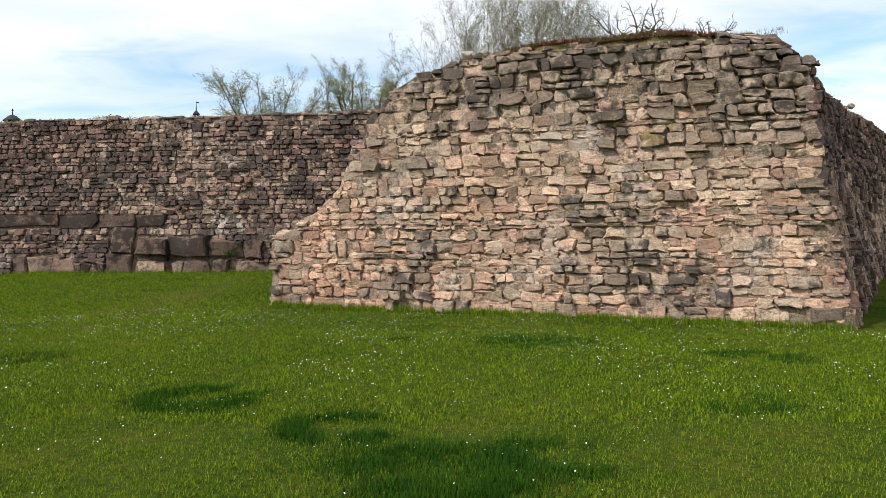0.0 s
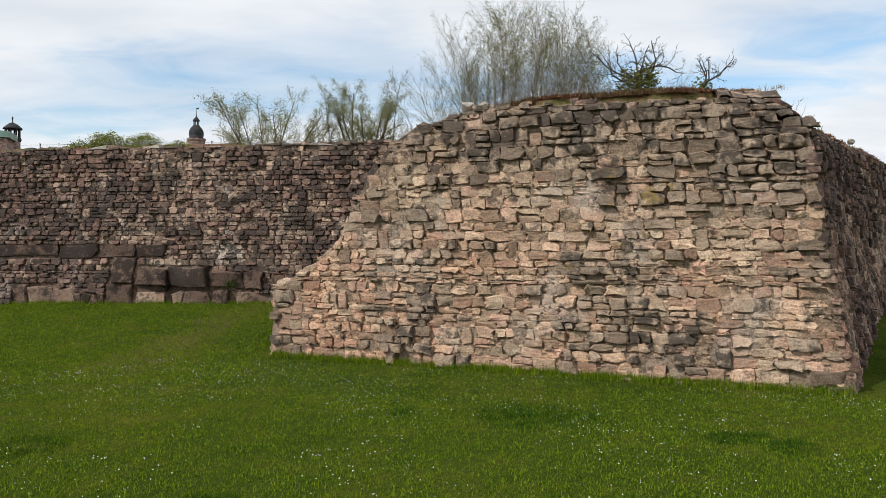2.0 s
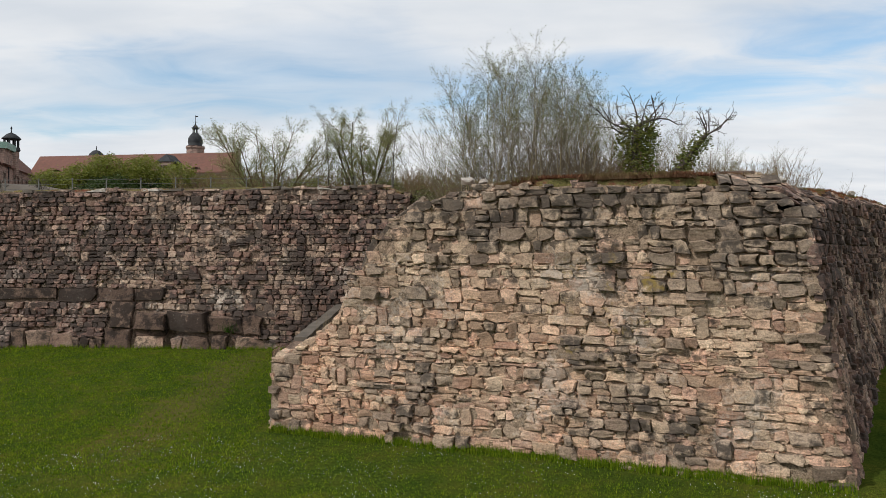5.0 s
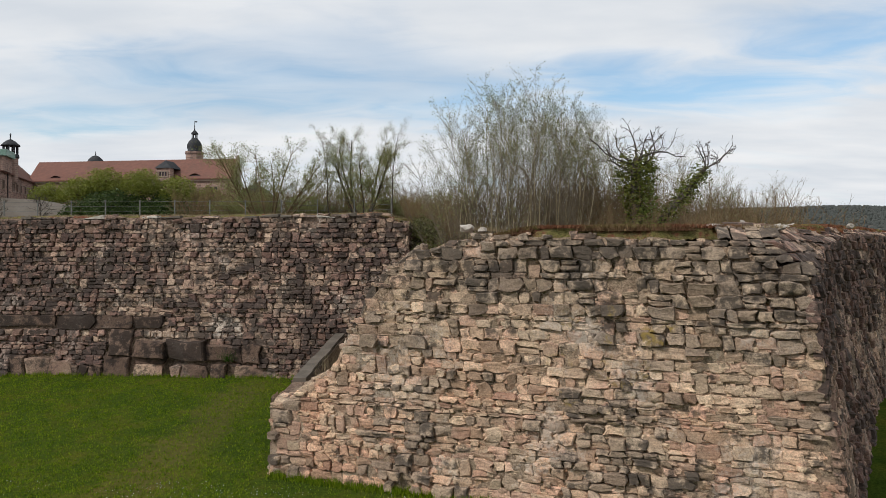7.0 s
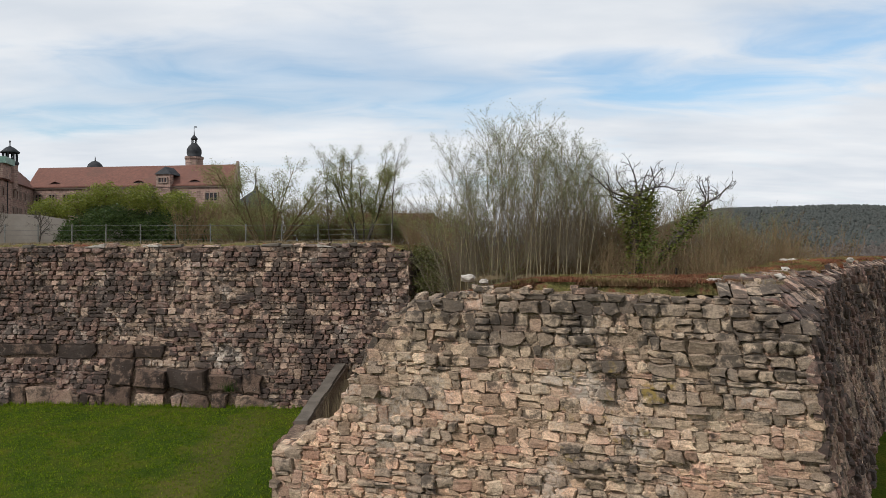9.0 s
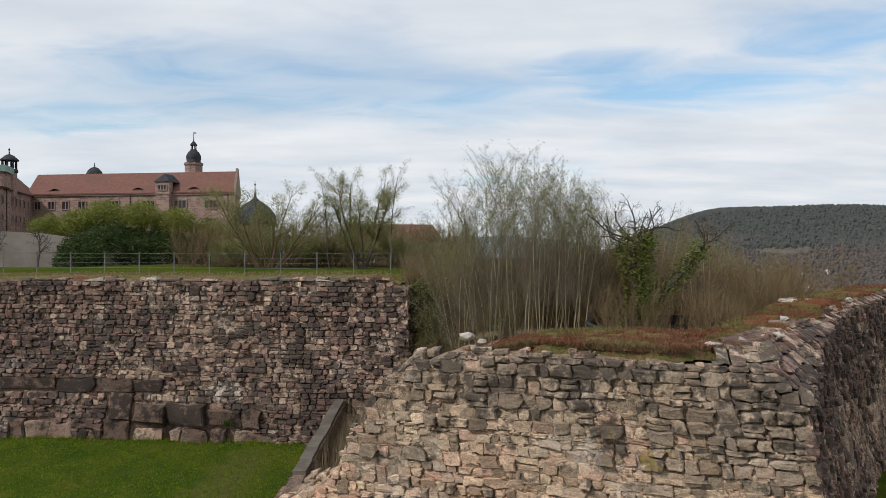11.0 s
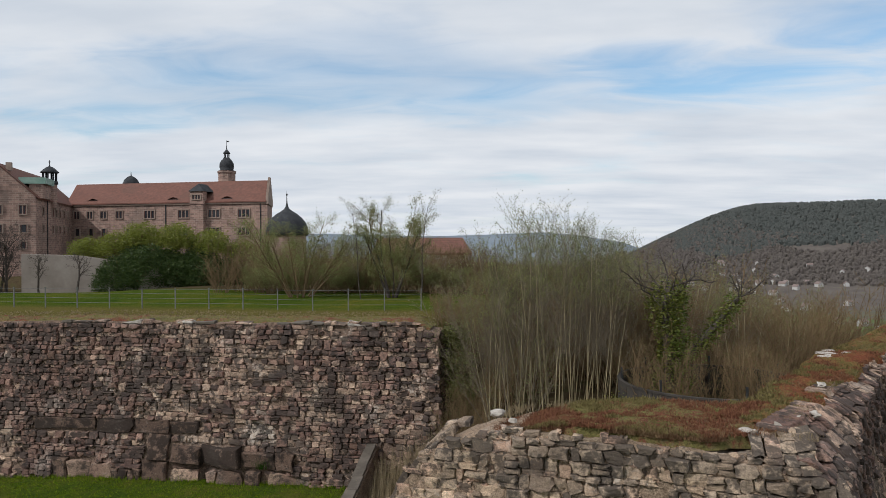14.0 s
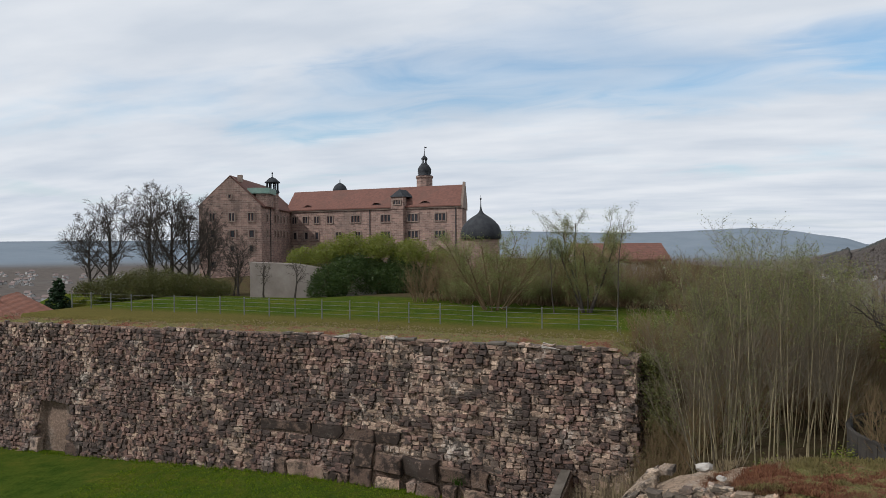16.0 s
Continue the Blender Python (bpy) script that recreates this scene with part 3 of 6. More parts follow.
def side_top(u):
    return lerp_table(SIDE_TOP, u) + 0.07 * N(u, 7, 2, 1.7)


def front_shoulder(u):
    return 0.15 + 1.0 * smooth(4.6, 7.0, front.at(u, 5.5).x)


def setback(top, wide):
    """How far the slumped courses above top(u) stand back at height z."""
    def off(u, z):
        k = min(1.0, max(0.0, (z - top(u)) / max(0.1, CROWN - top(u))))
        return wide(u) * k ** 1.3
    return off


U_LEFT = 4.75      # where the broken stair of the front arm reaches the level top


def build_front():
    rng = random.Random(11)
    wall = wall_body("wall_front", front.at, front.length, lambda u: front_top(u) - 0.15, lambda u: -0.2, front_thick, M_MORTAR, recess=-0.012, rough=0.05, rear=lambda u: front_top(u) - 0.15 + max(0.0, CROWN - 0.05 - front_top(u)) * smooth(8.5, 10.5, u))
    tagged(wall, "ruined bastion wall of pale pink and grey rubble sandstone", "wall", kind="structure")

    def inside(m, p, q, a, b):
        return a >= -0.1 and b <= front.length + 0.1

    rects = lay_stones(rng, front.length + 0.05, -0.12, 6.2, inside, top_line=lambda u: front_top(u) - 0.11)
    heap = lay_stones(rng, 3.6, 0.0, 2.2, lambda m, p, q, a, b: True, (0.2, 0.36), (0.2, 0.6))
    place_stones("cap_rubble", rng, wall, lambda u, v, o=0.0: front.at(u, front_top(u), -v) + Vector((0, 0, o - 0.1 + 0.12 * N(u, v, 8, 1.5))), heap, M_STONE, lambda u, z: -1, (0.0, 0.1), (0.05, 0.22), lambda u, z: 0.7, limit=0, chips=0.6, jit=1.3)
    start = 9.7
    back_off = setback(front_top, front_shoulder)
    slump = lay_stones(rng, front.length - start, 5.0, CROWN + 0.12, lambda m, p, q, a, b: CROWN - 0.22 > front_top(m + start) < p + 0.36 and q < CROWN + 0.02 and m + start < front.length - 0.9 * back_off(m + start, p) + 0.1, (0.15, 0.26), (0.2, 0.6))
    place_stones("cap_rubble", rng, wall, lambda u, z, o=0.0: front.at(u + start, z, o - back_off(u + start, z)), slump, M_STONE, lambda u, z: -1, (0.02, 0.12), (0.06, 0.2), lambda u, z: 0.55, limit=0, chips=1.2, jit=1.3, sunk=0.45)
    place_stones("rubble", rng, wall, front.at, rects, M_STONE, lambda u, z: abs(u - 7.2) + 1.5 * abs(z - 3.0), (0.025, 0.10), (0.08, 0.21), skin_share=lambda u, z: 0.10 + 0.55 * smooth(3.0, 5.0, z) + 0.35 * smooth(1.2, 0.5, u) + 0.2 * smooth(8.0, 11.0, u) * smooth(1.0, 2.5, z), chips=2.6, jit=1.5)
    return wall


def build_side():
    rng = random.Random(12)
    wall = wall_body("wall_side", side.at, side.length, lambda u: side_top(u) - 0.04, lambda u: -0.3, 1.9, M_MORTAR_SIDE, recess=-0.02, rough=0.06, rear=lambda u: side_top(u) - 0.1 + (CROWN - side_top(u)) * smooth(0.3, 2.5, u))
    tagged(wall, "receding bastion flank of weathered rubble sandstone", "wall", kind="structure")

    back_off = setback(side_top, lambda u: lerp_table(SHOULDER, u))
    slump = lay_stones(rng, 26.0, 4.9, CROWN + 0.3, lambda m, p, q, a, b: side_top(m) - 0.16 < p < CROWN - 0.08 + 0.2 * smooth(5, 13, m) and m > 0.9 * back_off(m, p) - 0.1, (0.15, 0.26), (0.2, 0.6))
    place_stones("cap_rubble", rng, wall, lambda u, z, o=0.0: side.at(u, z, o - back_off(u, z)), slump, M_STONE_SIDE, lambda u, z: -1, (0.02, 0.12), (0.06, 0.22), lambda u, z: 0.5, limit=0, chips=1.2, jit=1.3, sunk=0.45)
    rects = lay_stones(rng, side.length, -0.2, 6.6, lambda m, p, q, a, b: b <= side.length, (0.15, 0.32), (0.16, 0.5), top_line=side_top)
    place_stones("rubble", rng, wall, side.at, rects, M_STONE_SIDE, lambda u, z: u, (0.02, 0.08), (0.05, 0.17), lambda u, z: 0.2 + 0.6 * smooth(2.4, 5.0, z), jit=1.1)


build_front()
build_side()

# the long wall behind
back_face = Face([(-46.0, 31.93), (-1.3, 26.70)], [(-46.0, 32.86), (-1.3, 27.63)], 6.9)
BACK_TOP = [(-46, 6.5), (-37, 6.6), (-27, 6.75), (-16, 6.95), (-10, 6.95), (-2.6, 7.0), (-1.6, 6.7)]


def back_top(u):
    return lerp_table(BACK_TOP, back_face.at(u, 6.9).x) + 0.05 * N(u, 1, 3, 1.3)


# large blocks at the foot of the long wall: x from, x to, z from, z to, how far proud, sooty or bare
BLOCKS = [(-18.6, -15.8, 2.45, 2.92, 0.30, 1), (-15.75, -14.1, 2.40, 2.95, 0.34, 1), (-14.05, -12.45, 2.42, 2.93, 0.32, 1), (-12.4, -11.2, 2.45, 2.90, 0.30, 1),
          (-13.35, -12.42, 1.32, 2.38, 0.30, 1), (-13.6, -12.45, 0.30, 1.30, 0.22, 1), (-17.6, -16.95, 0.35, 1.28, 0.26, 1), (-16.9, -15.9, 0.35, 1.20, 0.20, 0), (-15.85, -14.95, 0.35, 1.12, 0.16, 0),
          (-14.9, -14.58, 0.35, 0.95, 0.26, 1), (-14.55, -14.25, 0.35, 0.93, 0.24, 1), (-14.22, -13.95, 0.35, 0.92, 0.26, 1), (-13.92, -13.63, 0.35, 0.95, 0.23, 1),
          (-12.30, -11.02, 1.33, 1.90, 0.42, 1), (-10.98, -9.32, 1.22, 1.94, 0.45, 1), (-9.25, -7.85, 1.25, 1.84, 0.42, 1), (-7.80, -7.08, 1.15, 1.86, 0.38, 1),
          (-12.20, -11.20, 0.40, 1.00, 0.10, 0), (-10.78, -10.32, 0.35, 0.98, 0.18, 0), (-10.28, -9.22, 0.30, 1.08, 0.36, 1), (-9.15, -8.48, 0.35, 1.02, 0.30, 1), (-8.1, -6.95, 0.40, 1.0, 0.12, 0),
          (-12.3, -11.1, 1.05, 1.28, 0.02, 1), (-34.6, -33.9, -0.5, 0.3, 0.3, 0), (-31.6, -30.6, -0.5, 0.25, 0.3, 1)]
# hollows: x from, x to, z from, z to
HOLLOWS = [(-11.15, -10.82, 0.3, 1.2), (-12.3, -10.3, 1.02, 1.3), (-34.0, -31.7, -0.6, 2.3)]


def build_back():
    rng = random.Random(13)

    def dent(u, z):
        x = back_face.at(u, 0).x
        return 0.35 * max(smooth(a - 0.15, a + 0.1, x) * smooth(b + 0.15, b - 0.1, x) * smooth(c - 0.15, c + 0.1, z) * smooth(d + 0.5, d - 0.3, z) for a, b, c, d in HOLLOWS)

    wall = wall_body("wall_back", lambda u, z, o=0.0: back_face.at(u, z, o - (dent(u, z) if o > -0.5 else 0)), back_face.length, lambda u: back_top(u) - 0.04, lambda u: lerp_table(BACK_BASE, back_face.at(u, 0).x), 1.6, M_MORTAR_BACK, 0.2)
    tagged(wall, "long high retaining wall of dark sooty rubble sandstone", "wall", kind="structure")

    def inside(m, p, q, a, b):
        x0, x1 = back_face.at(max(a, 0), 0).x, back_face.at(b, 0).x
        if any(x0 < d - 0.06 and x1 > c + 0.06 and p < f - 0.05 and q > e + 0.05 for c, d, e, f, *_ in BLOCKS + HOLLOWS):
            return False
        return q <= back_top(m) + 0.06 and p > lerp_table(BACK_BASE, back_face.at(m, 0).x) - 0.25 and b <= back_face.length
    rects = lay_stones(rng, back_face.length, -1.6, 7.1, inside, (0.15, 0.26), (0.20, 0.56))
    place_stones("rubble", rng, wall, back_face.at, rects, M_STONE_BACK, lambda u, z: abs(u - back_face.length + 8) + 1.5 * abs(z - 3.5), (0.02, 0.08), (0.07, 0.18), lambda u, z: 0.80 - 0.36 * smooth(29, 36, u), 1.4, 265, 1.25)
    u = 28.6
    while u < back_face.length - 1.2:
        n = u + rng.uniform(0.45, 1.0)
        if rng.random() < 0.8:
            z = back_top(u)
            v, f = stone_shape(rng, lambda a, b, o=0.0: back_face.at(a, z, 0.10 - b) + Vector((0, 0, o - 0.02)), u, n - 0.03, 0.0, rng.uniform(0.25, 0.4), rng.uniform(-0.005, 0.03), 0.06)
            mesh_ob("stone", v, [tuple(reversed(t)) for t in f], rng.choice((M_WHITE, M_COPING, M_BLOCK_PALE, M_COPING, M_BLOCK_PALE)), wall)
        u = n
    end = Face([(-1.3, 26.70), (-0.7, 29.4)], [(-1.45, 27.6), (-0.95, 29.4)], 6.9)
    rects = lay_stones(rng, 2.6, 0.5, 6.9, lambda m, p, q, a, b: q < 6.85 - 0.25 * m, (0.16, 0.3), (0.25, 0.6))
    place_stones("rubble", rng, wall, end.at, rects, M_STONE_BACK, lambda u, z: u, (0.04, 0.14), (0.12, 0.3), limit=0)
    for x0, x1, z0, z1, p, sooty in BLOCKS:
        k = back_face.length / 44.7
        v, f = stone_shape(rng, back_face.at, (x0 + 45.98) * k, (x1 + 46.02) * k, z0 - 0.02, z1 + 0.02, (0.35 if z0 > 2.3 else 0.55) * p, 0.2, 2.4, 1.1)
        mesh_ob("stone", v, f, M_BLOCK if sooty else M_BLOCK_PALE, wall)


build_back()

# ---- turf and moss on the wall tops ----
def turf_strip(name, face, length, crest, thick, lift, label, seed, over=0.12, mat=None):
    """A domed sod over a wall top; its front hem hangs a little over the stones."""
    cols, rows = int(length / 0.09), 34
    V, F = [], []
    for i in range(cols + 1):
        u = length * i / cols
        z = crest(u)
        for j in range(rows + 1):
            t = j / rows
            o = over(u) if callable(over) else over
            p = face(u, z, o + 0.12 * N(u, seed, 0, 1.9) - t * (thick(u) + o))
            dome = lift * min(1.0, 5.0 * min(t, 1 - t) + 0.1) * (0.75 + 0.5 * N(p.x, p.y, seed, 0.5))
            hem = -0.22 if j in (0, rows) else (-0.05 if j in (1, rows - 1) else 0.0)
            V.append((p.x, p.y, z + 0.015 + dome + hem + 0.06 * N(p.x, p.y, seed, 1.7) + 0.07 * abs(N(p.x, p.y, seed, 4.5)) + 0.03 * N(p.x, p.y, seed, 9.0)))
    w = rows + 1
    F = [(i * w + j, i * w + j + 1, (i + 1) * w + j + 1, (i + 1) * w + j) for i in range(cols) for j in range(rows)]
    return tagged(mesh_ob(name, V, F, mat or M_TURF, smooth=True), label, "turf", kind="stuff")


def part_face(face, u0):
    return lambda u, z, o=0.0: face(u + u0, z, o)


turf_strip("turf", part_face(front.at, U_LEFT), front.length - U_LEFT - 0.75, lambda u: CROWN - 0.06 - 0.38 * smooth(2.4, 0.0, u), lambda u: front_thick(u + U_LEFT), 0.07, "dry red stonecrop and moss turf on the wall top", 1.0, lambda u: 0.06 - front_shoulder(u + U_LEFT))
turf_strip("turf", part_face(side.at, 1.2), side.length - 1.2, lambda u: CROWN - 0.02 + 0.25 * smooth(4, 12, u), lambda u: 1.95, 0.08, "dry red stonecrop and moss turf on the flank top", 2.0, lambda u: 0.1 - lerp_table(SHOULDER, u + 1.2), M_TURF_RED)
turf_strip("turf", back_face.at, back_face.length - 0.4, lambda u: back_top(u) - 0.05, lambda u: 2.4, 0.08, "brown grass verge along the retaining wall top", 3.0, -0.10)


M_SEDUM = leaf_material("red_sedum", (0.13, 0.048, 0.032), (0.23, 0.115, 0.06), 0.8, 0.05)
M_MOSS = leaf_material("olive_moss", (0.115, 0.095, 0.038), (0.21, 0.175, 0.07), 0.8, 0.05)
M_RUSTY = plain("rusty_grass", (0.13, 0.06, 0.032), (0.20, 0.13, 0.065), 1.5, 0.9)


def tuft_field(name, rng, spots, blades, h0, h1, wid, mat, label, lean=0.5):
    """Tufts of single tapered blades at the given (x, y, z) spots."""
    V, F = [], []
    for x, y, z in spots:
        for _ in range(blades):
            a, h = rng.uniform(0, 6.283), rng.uniform(h0, h1)
            ox, oy = rng.gauss(0, 0.035), rng.gauss(0, 0.035)
            c, s = math.cos(a), math.sin(a)
            k = lean * h * rng.random()
            b = len(V)
            V += [(x + ox - s * wid, y + oy + c * wid, z - 0.01), (x + ox + s * wid, y + oy - c * wid, z - 0.01), (x + ox + c * k, y + oy + s * k, z + h)]
            F.append((b, b + 1, b + 2))
    return tagged(mesh_ob(name, V, F, mat), label, "grass", kind="stuff")


rng = random.Random(31)
spots = []
for _ in range(1500):
    u = rng.uniform(U_LEFT + 0.5, front.length)
    p = front.at(u, 6.0, -0.5 - rng.random() * (front_thick(u) - 0.5))
    if N(p.x, p.y, 1, 0.8) > 0.0:
        spots.append((p.x, p.y, CROWN))
for _ in range(700):
    u = rng.uniform(1.5, 30)
    o = -lerp_table(SHOULDER, u) - rng.random() * 1.1
    p = side.at(u, side_top(u), o)
    if N(p.x, p.y, 1, 0.8) > 0.0:
        spots.append((p.x, p.y, CROWN + 0.05 + 0.25 * smooth(5, 13, u)))
tuft_field("dry_grass", rng, spots, 5, 0.04, 0.12, 0.005, M_DRY, "thin dry grass standing on the wall top")
spots = []
for _ in range(1500):
    u = rng.uniform(U_LEFT + 0.4, front.length - 0.8)
    p = front.at(u, front_top(u), 0.05 - front_shoulder(u) - 0.6 * rng.random() ** 1.5)
    if N(u, 3, 5, 0.9) > -0.3:
        spots.append((p.x, p.y, CROWN - 0.06 - 0.34 * smooth(U_LEFT + 2.4, U_LEFT, u)))
tuft_field("rusty_grass", rng, spots, 8, 0.05, 0.17, 0.007, M_RUSTY, "rusty dry grass and sedum fringing the wall edge", 1.4)
spots = []
for _ in range(2600):
    u, o = rng.uniform(0, back_face.length - 0.5), -rng.random() * 2.6 - 0.1
    p = back_face.at(u, back_top(u), o)
    spots.append((p.x, p.y, p.z + 0.02))
tuft_field("dry_grass", rng, spots, 6, 0.03, 0.10, 0.007, M_DRY, "dry grass along the retaining wall top")


beds = {M_SEDUM: [], M_MOSS: []}
for _ in range(9000):
    if rng.random() < 0.55:
        u = rng.uniform(U_LEFT + 0.3, front.length - 0.8)
        p = front.at(u, 6.0, -front_shoulder(u) - rng.random() * (front_thick(u) - 0.3))
        z = CROWN - 0.02 - 0.36 * smooth(U_LEFT + 2.4, U_LEFT, u)
    else:
        u = rng.uniform(1.4, 26)
        p = side.at(u, 6.1, -lerp_table(SHOULDER, u) - rng.random() * 1.5)
        z = CROWN + 0.03 + 0.25 * smooth(5.2, 13.2, u)
    kind = M_SEDUM if N(p.x, p.y, 11, 0.45) + 0.35 * N(p.x, p.y, 12, 2.0) > -0.02 else M_MOSS
    beds[kind].append((p.x, p.y, z + 0.03))
tuft_field("red_stonecrop", rng, beds[M_SEDUM], 7, 0.03, 0.09, 0.014, M_SEDUM, "low cushions of red stonecrop on the wall top", 1.6)
tuft_field("olive_moss", rng, beds[M_MOSS], 7, 0.03, 0.09, 0.014, M_MOSS, "low cushions of olive moss on the wall top", 1.6)


def lime_stone(x, y, z, w, h, seed):
    """A pale lump of lime-crusted rubble lying loose on the wall top."""
    r = random.Random(seed)
    bm = bmesh.new()
    bmesh.ops.create_icosphere(bm, subdivisions=2, radius=0.38)
    for v in bm.verts:
        k = 1 + 0.7 * N(v.co.x + seed, v.co.y, v.co.z, 3.1) + r.uniform(-0.08, 0.08)
        v.co = Vector((v.co.x * w * k, v.co.y * w * 0.75 * k, v.co.z * h * k))
    me = bpy.data.meshes.new("loose_stone")
    bm.to_mesh(me)
    bm.free()
    me.materials.append(M_WHITE)
    ob = new("loose_stone", me)
    ob.matrix_basis = pose(x, y, z + h * 0.25, r.uniform(-8, 8), r.uniform(-8, 8), r.uniform(0, 360))
    tagged(ob, "pale lime-crusted stone lying on the wall top", "stone", "loose stones")


for k, (x, y, z, w, h) in enumerate(((0.62, 16.72, 6.05, 0.6, 0.26), (0.95, 16.2, 6.02, 0.3, 0.16), (5.9, 15.2, 6.08, 0.5, 0.14), (6.6, 15.4, 6.1, 0.32, 0.22), (7.4, 16.2, 6.08, 0.3, 0.2), (8.0, 16.6, 6.08, 0.4, 0.2),
                                    (11.9, 24.0, 6.36, 0.85, 0.16), (12.3, 24.6, 6.38, 0.7, 0.13), (11.6, 23.4, 6.33, 0.6, 0.22), (12.6, 24.1, 6.38, 0.5, 0.12), (14.0, 24.0, 6.36, 0.35, 0.24), (9.6, 19.6, 6.2, 0.4, 0.16))):
    lime_stone(x, y, z, w, h, 500 + k)


# ---- the low cross wall with its sloping coping ----
def build_cross():
    wall = mesh_ob("wall_cross", *box_loft([(-3.93, 17.5, -0.3, 1.9), (-3.85, 27.2, 0.0, 2.25)], 0.36), M_MORTAR_BACK)
    tagged(wall, "low rubble cross wall under a grey stone coping", "wall", kind="structure")
    rng = random.Random(14)
    f = Face([(-4.03, 27.2), (-4.13, 17.3)], [(-4.03, 27.2), (-4.13, 17.3)], 2.5)
    rects = lay_stones(rng, 9.9, 0.0, 2.4, lambda m, p, q, a, b: q < 2.22 - 0.036 * m and b < 9.85)
    place_stones("rubble", rng, wall, f.at, rects, M_STONE_BACK, lambda u, z: u)
    y = 19.3
    while y < 27.0:
        n = y + rng.uniform(0.9, 1.3)
        n = min(n, 27.15)
        za, zb = 1.9 + (y - 17.5) * 0.036, 1.9 + (n - 17.5) * 0.036
        j = rng.uniform(-0.02, 0.02)
        V, F = box_loft([(-3.93 + j, y + 0.01, za, za + 0.11), (-3.92 + j, n - 0.01, zb, zb + 0.11)], 0.36)
        mesh_ob("coping_slab", V, F, M_COPING, wall)
        y = n


def box_loft(sections, width):
    """A beam through sections (x, y, z low, z high) of the given width across x."""
    V, F = [], []
    for x, y, lo, hi in sections:
        V += [(x - width / 2, y, lo), (x + width / 2, y, lo), (x + width / 2, y, hi), (x - width / 2, y, hi)]
    for k in range(len(sections) - 1):
        for j in range(4):
            a, b = 4 * k + j, 4 * k + (j + 1) % 4
            F.append((a, b, b + 4, a + 4))
    e = 4 * (len(sections) - 1)
    F += [(3, 2, 1, 0), (e, e + 1, e + 2, e + 3)]
    return V, F


build_cross()


# ---- the wire fence along the lawn edge ----
M_POST = plain("galvanised_steel", (0.145, 0.145, 0.132), (0.211, 0.211, 0.198), 5.0, 0.7, 0.002, 0.3)
M_WIRE = plain("fence_wire", (0.132, 0.132, 0.127), (0.187, 0.187, 0.176), 5.0, 0.7, 0.001, 0.3)


def build_fence():
    fence = new("fence")
    tagged(fence, "thin grey metal post and wire fence on the lawn", "fence")
    tops = []
    x = -2.4
    while x > -38.5:
        y = 33.05 - 0.10 * x
        z = ground_height(x, y)
        part("post", boxes(((x, y, z + 0.5), (0.045, 0.045, 1.06)), ((x, y, z + 1.04), (0.07, 0.07, 0.03))), M_POST, fence)
        tops.append((x, y, z))
        x -= 1.78
    for h in (0.28, 0.52, 0.76, 0.98):
        V, F = [], []
        for i, (x, y, z) in enumerate(tops):
            r = 0.007
            V += [(x, y - r - 0.03, z + h), (x, y - 0.03, z + h + r), (x, y + r - 0.03, z + h), (x, y - 0.03, z + h - r)]
            if i:
                b = 4 * (i - 1)
                F += [(b + j, b + (j + 1) % 4, b + 4 + (j + 1) % 4, b + 4 + j) for j in range(4)]
        mesh_ob("wire", V, F, M_WIRE, fence)


build_fence()


# ---- trees ----
def frame_of(d):
    d = d.normalized()
    a = d.cross(Vector((0, 0, 1)) if abs(d.z) < 0.9 else Vector((1, 0, 0))).normalized()
    return a, d.cross(a)


def tube(V, F, pts, radii, sides):
    o = len(V)
    for i, (p, r) in enumerate(zip(pts, radii)):
        d = pts[min(i + 1, len(pts) - 1)] - pts[max(i - 1, 0)]
        a, b = frame_of(d)
        for k in range(sides):
            t = 6.2832 * k / sides
            V.append(p + (a * math.cos(t) + b * math.sin(t)) * r)
        if i:
            q = o + (i - 1) * sides
            F += [(q + k, q + (k + 1) % sides, q + sides + (k + 1) % sides, q + sides + k) for k in range(sides)]


def leaf_quads(V, F, rng, at, count, spread, size):
    for _ in range(count):
        c = at + Vector((rng.gauss(0, spread), rng.gauss(0, spread), rng.gauss(0, spread)))
        n = Vector((rng.gauss(0, 1), rng.gauss(0, 1), rng.gauss(0.4, 1)))
        a, b = frame_of(n)
        s = size * rng.uniform(0.6, 1.3)
        o = len(V)
        V += [c - a * s, c + b * s * 0.55, c + a * s, c - b * s * 0.55]
        F.append((o, o + 1, o + 2, o + 3))


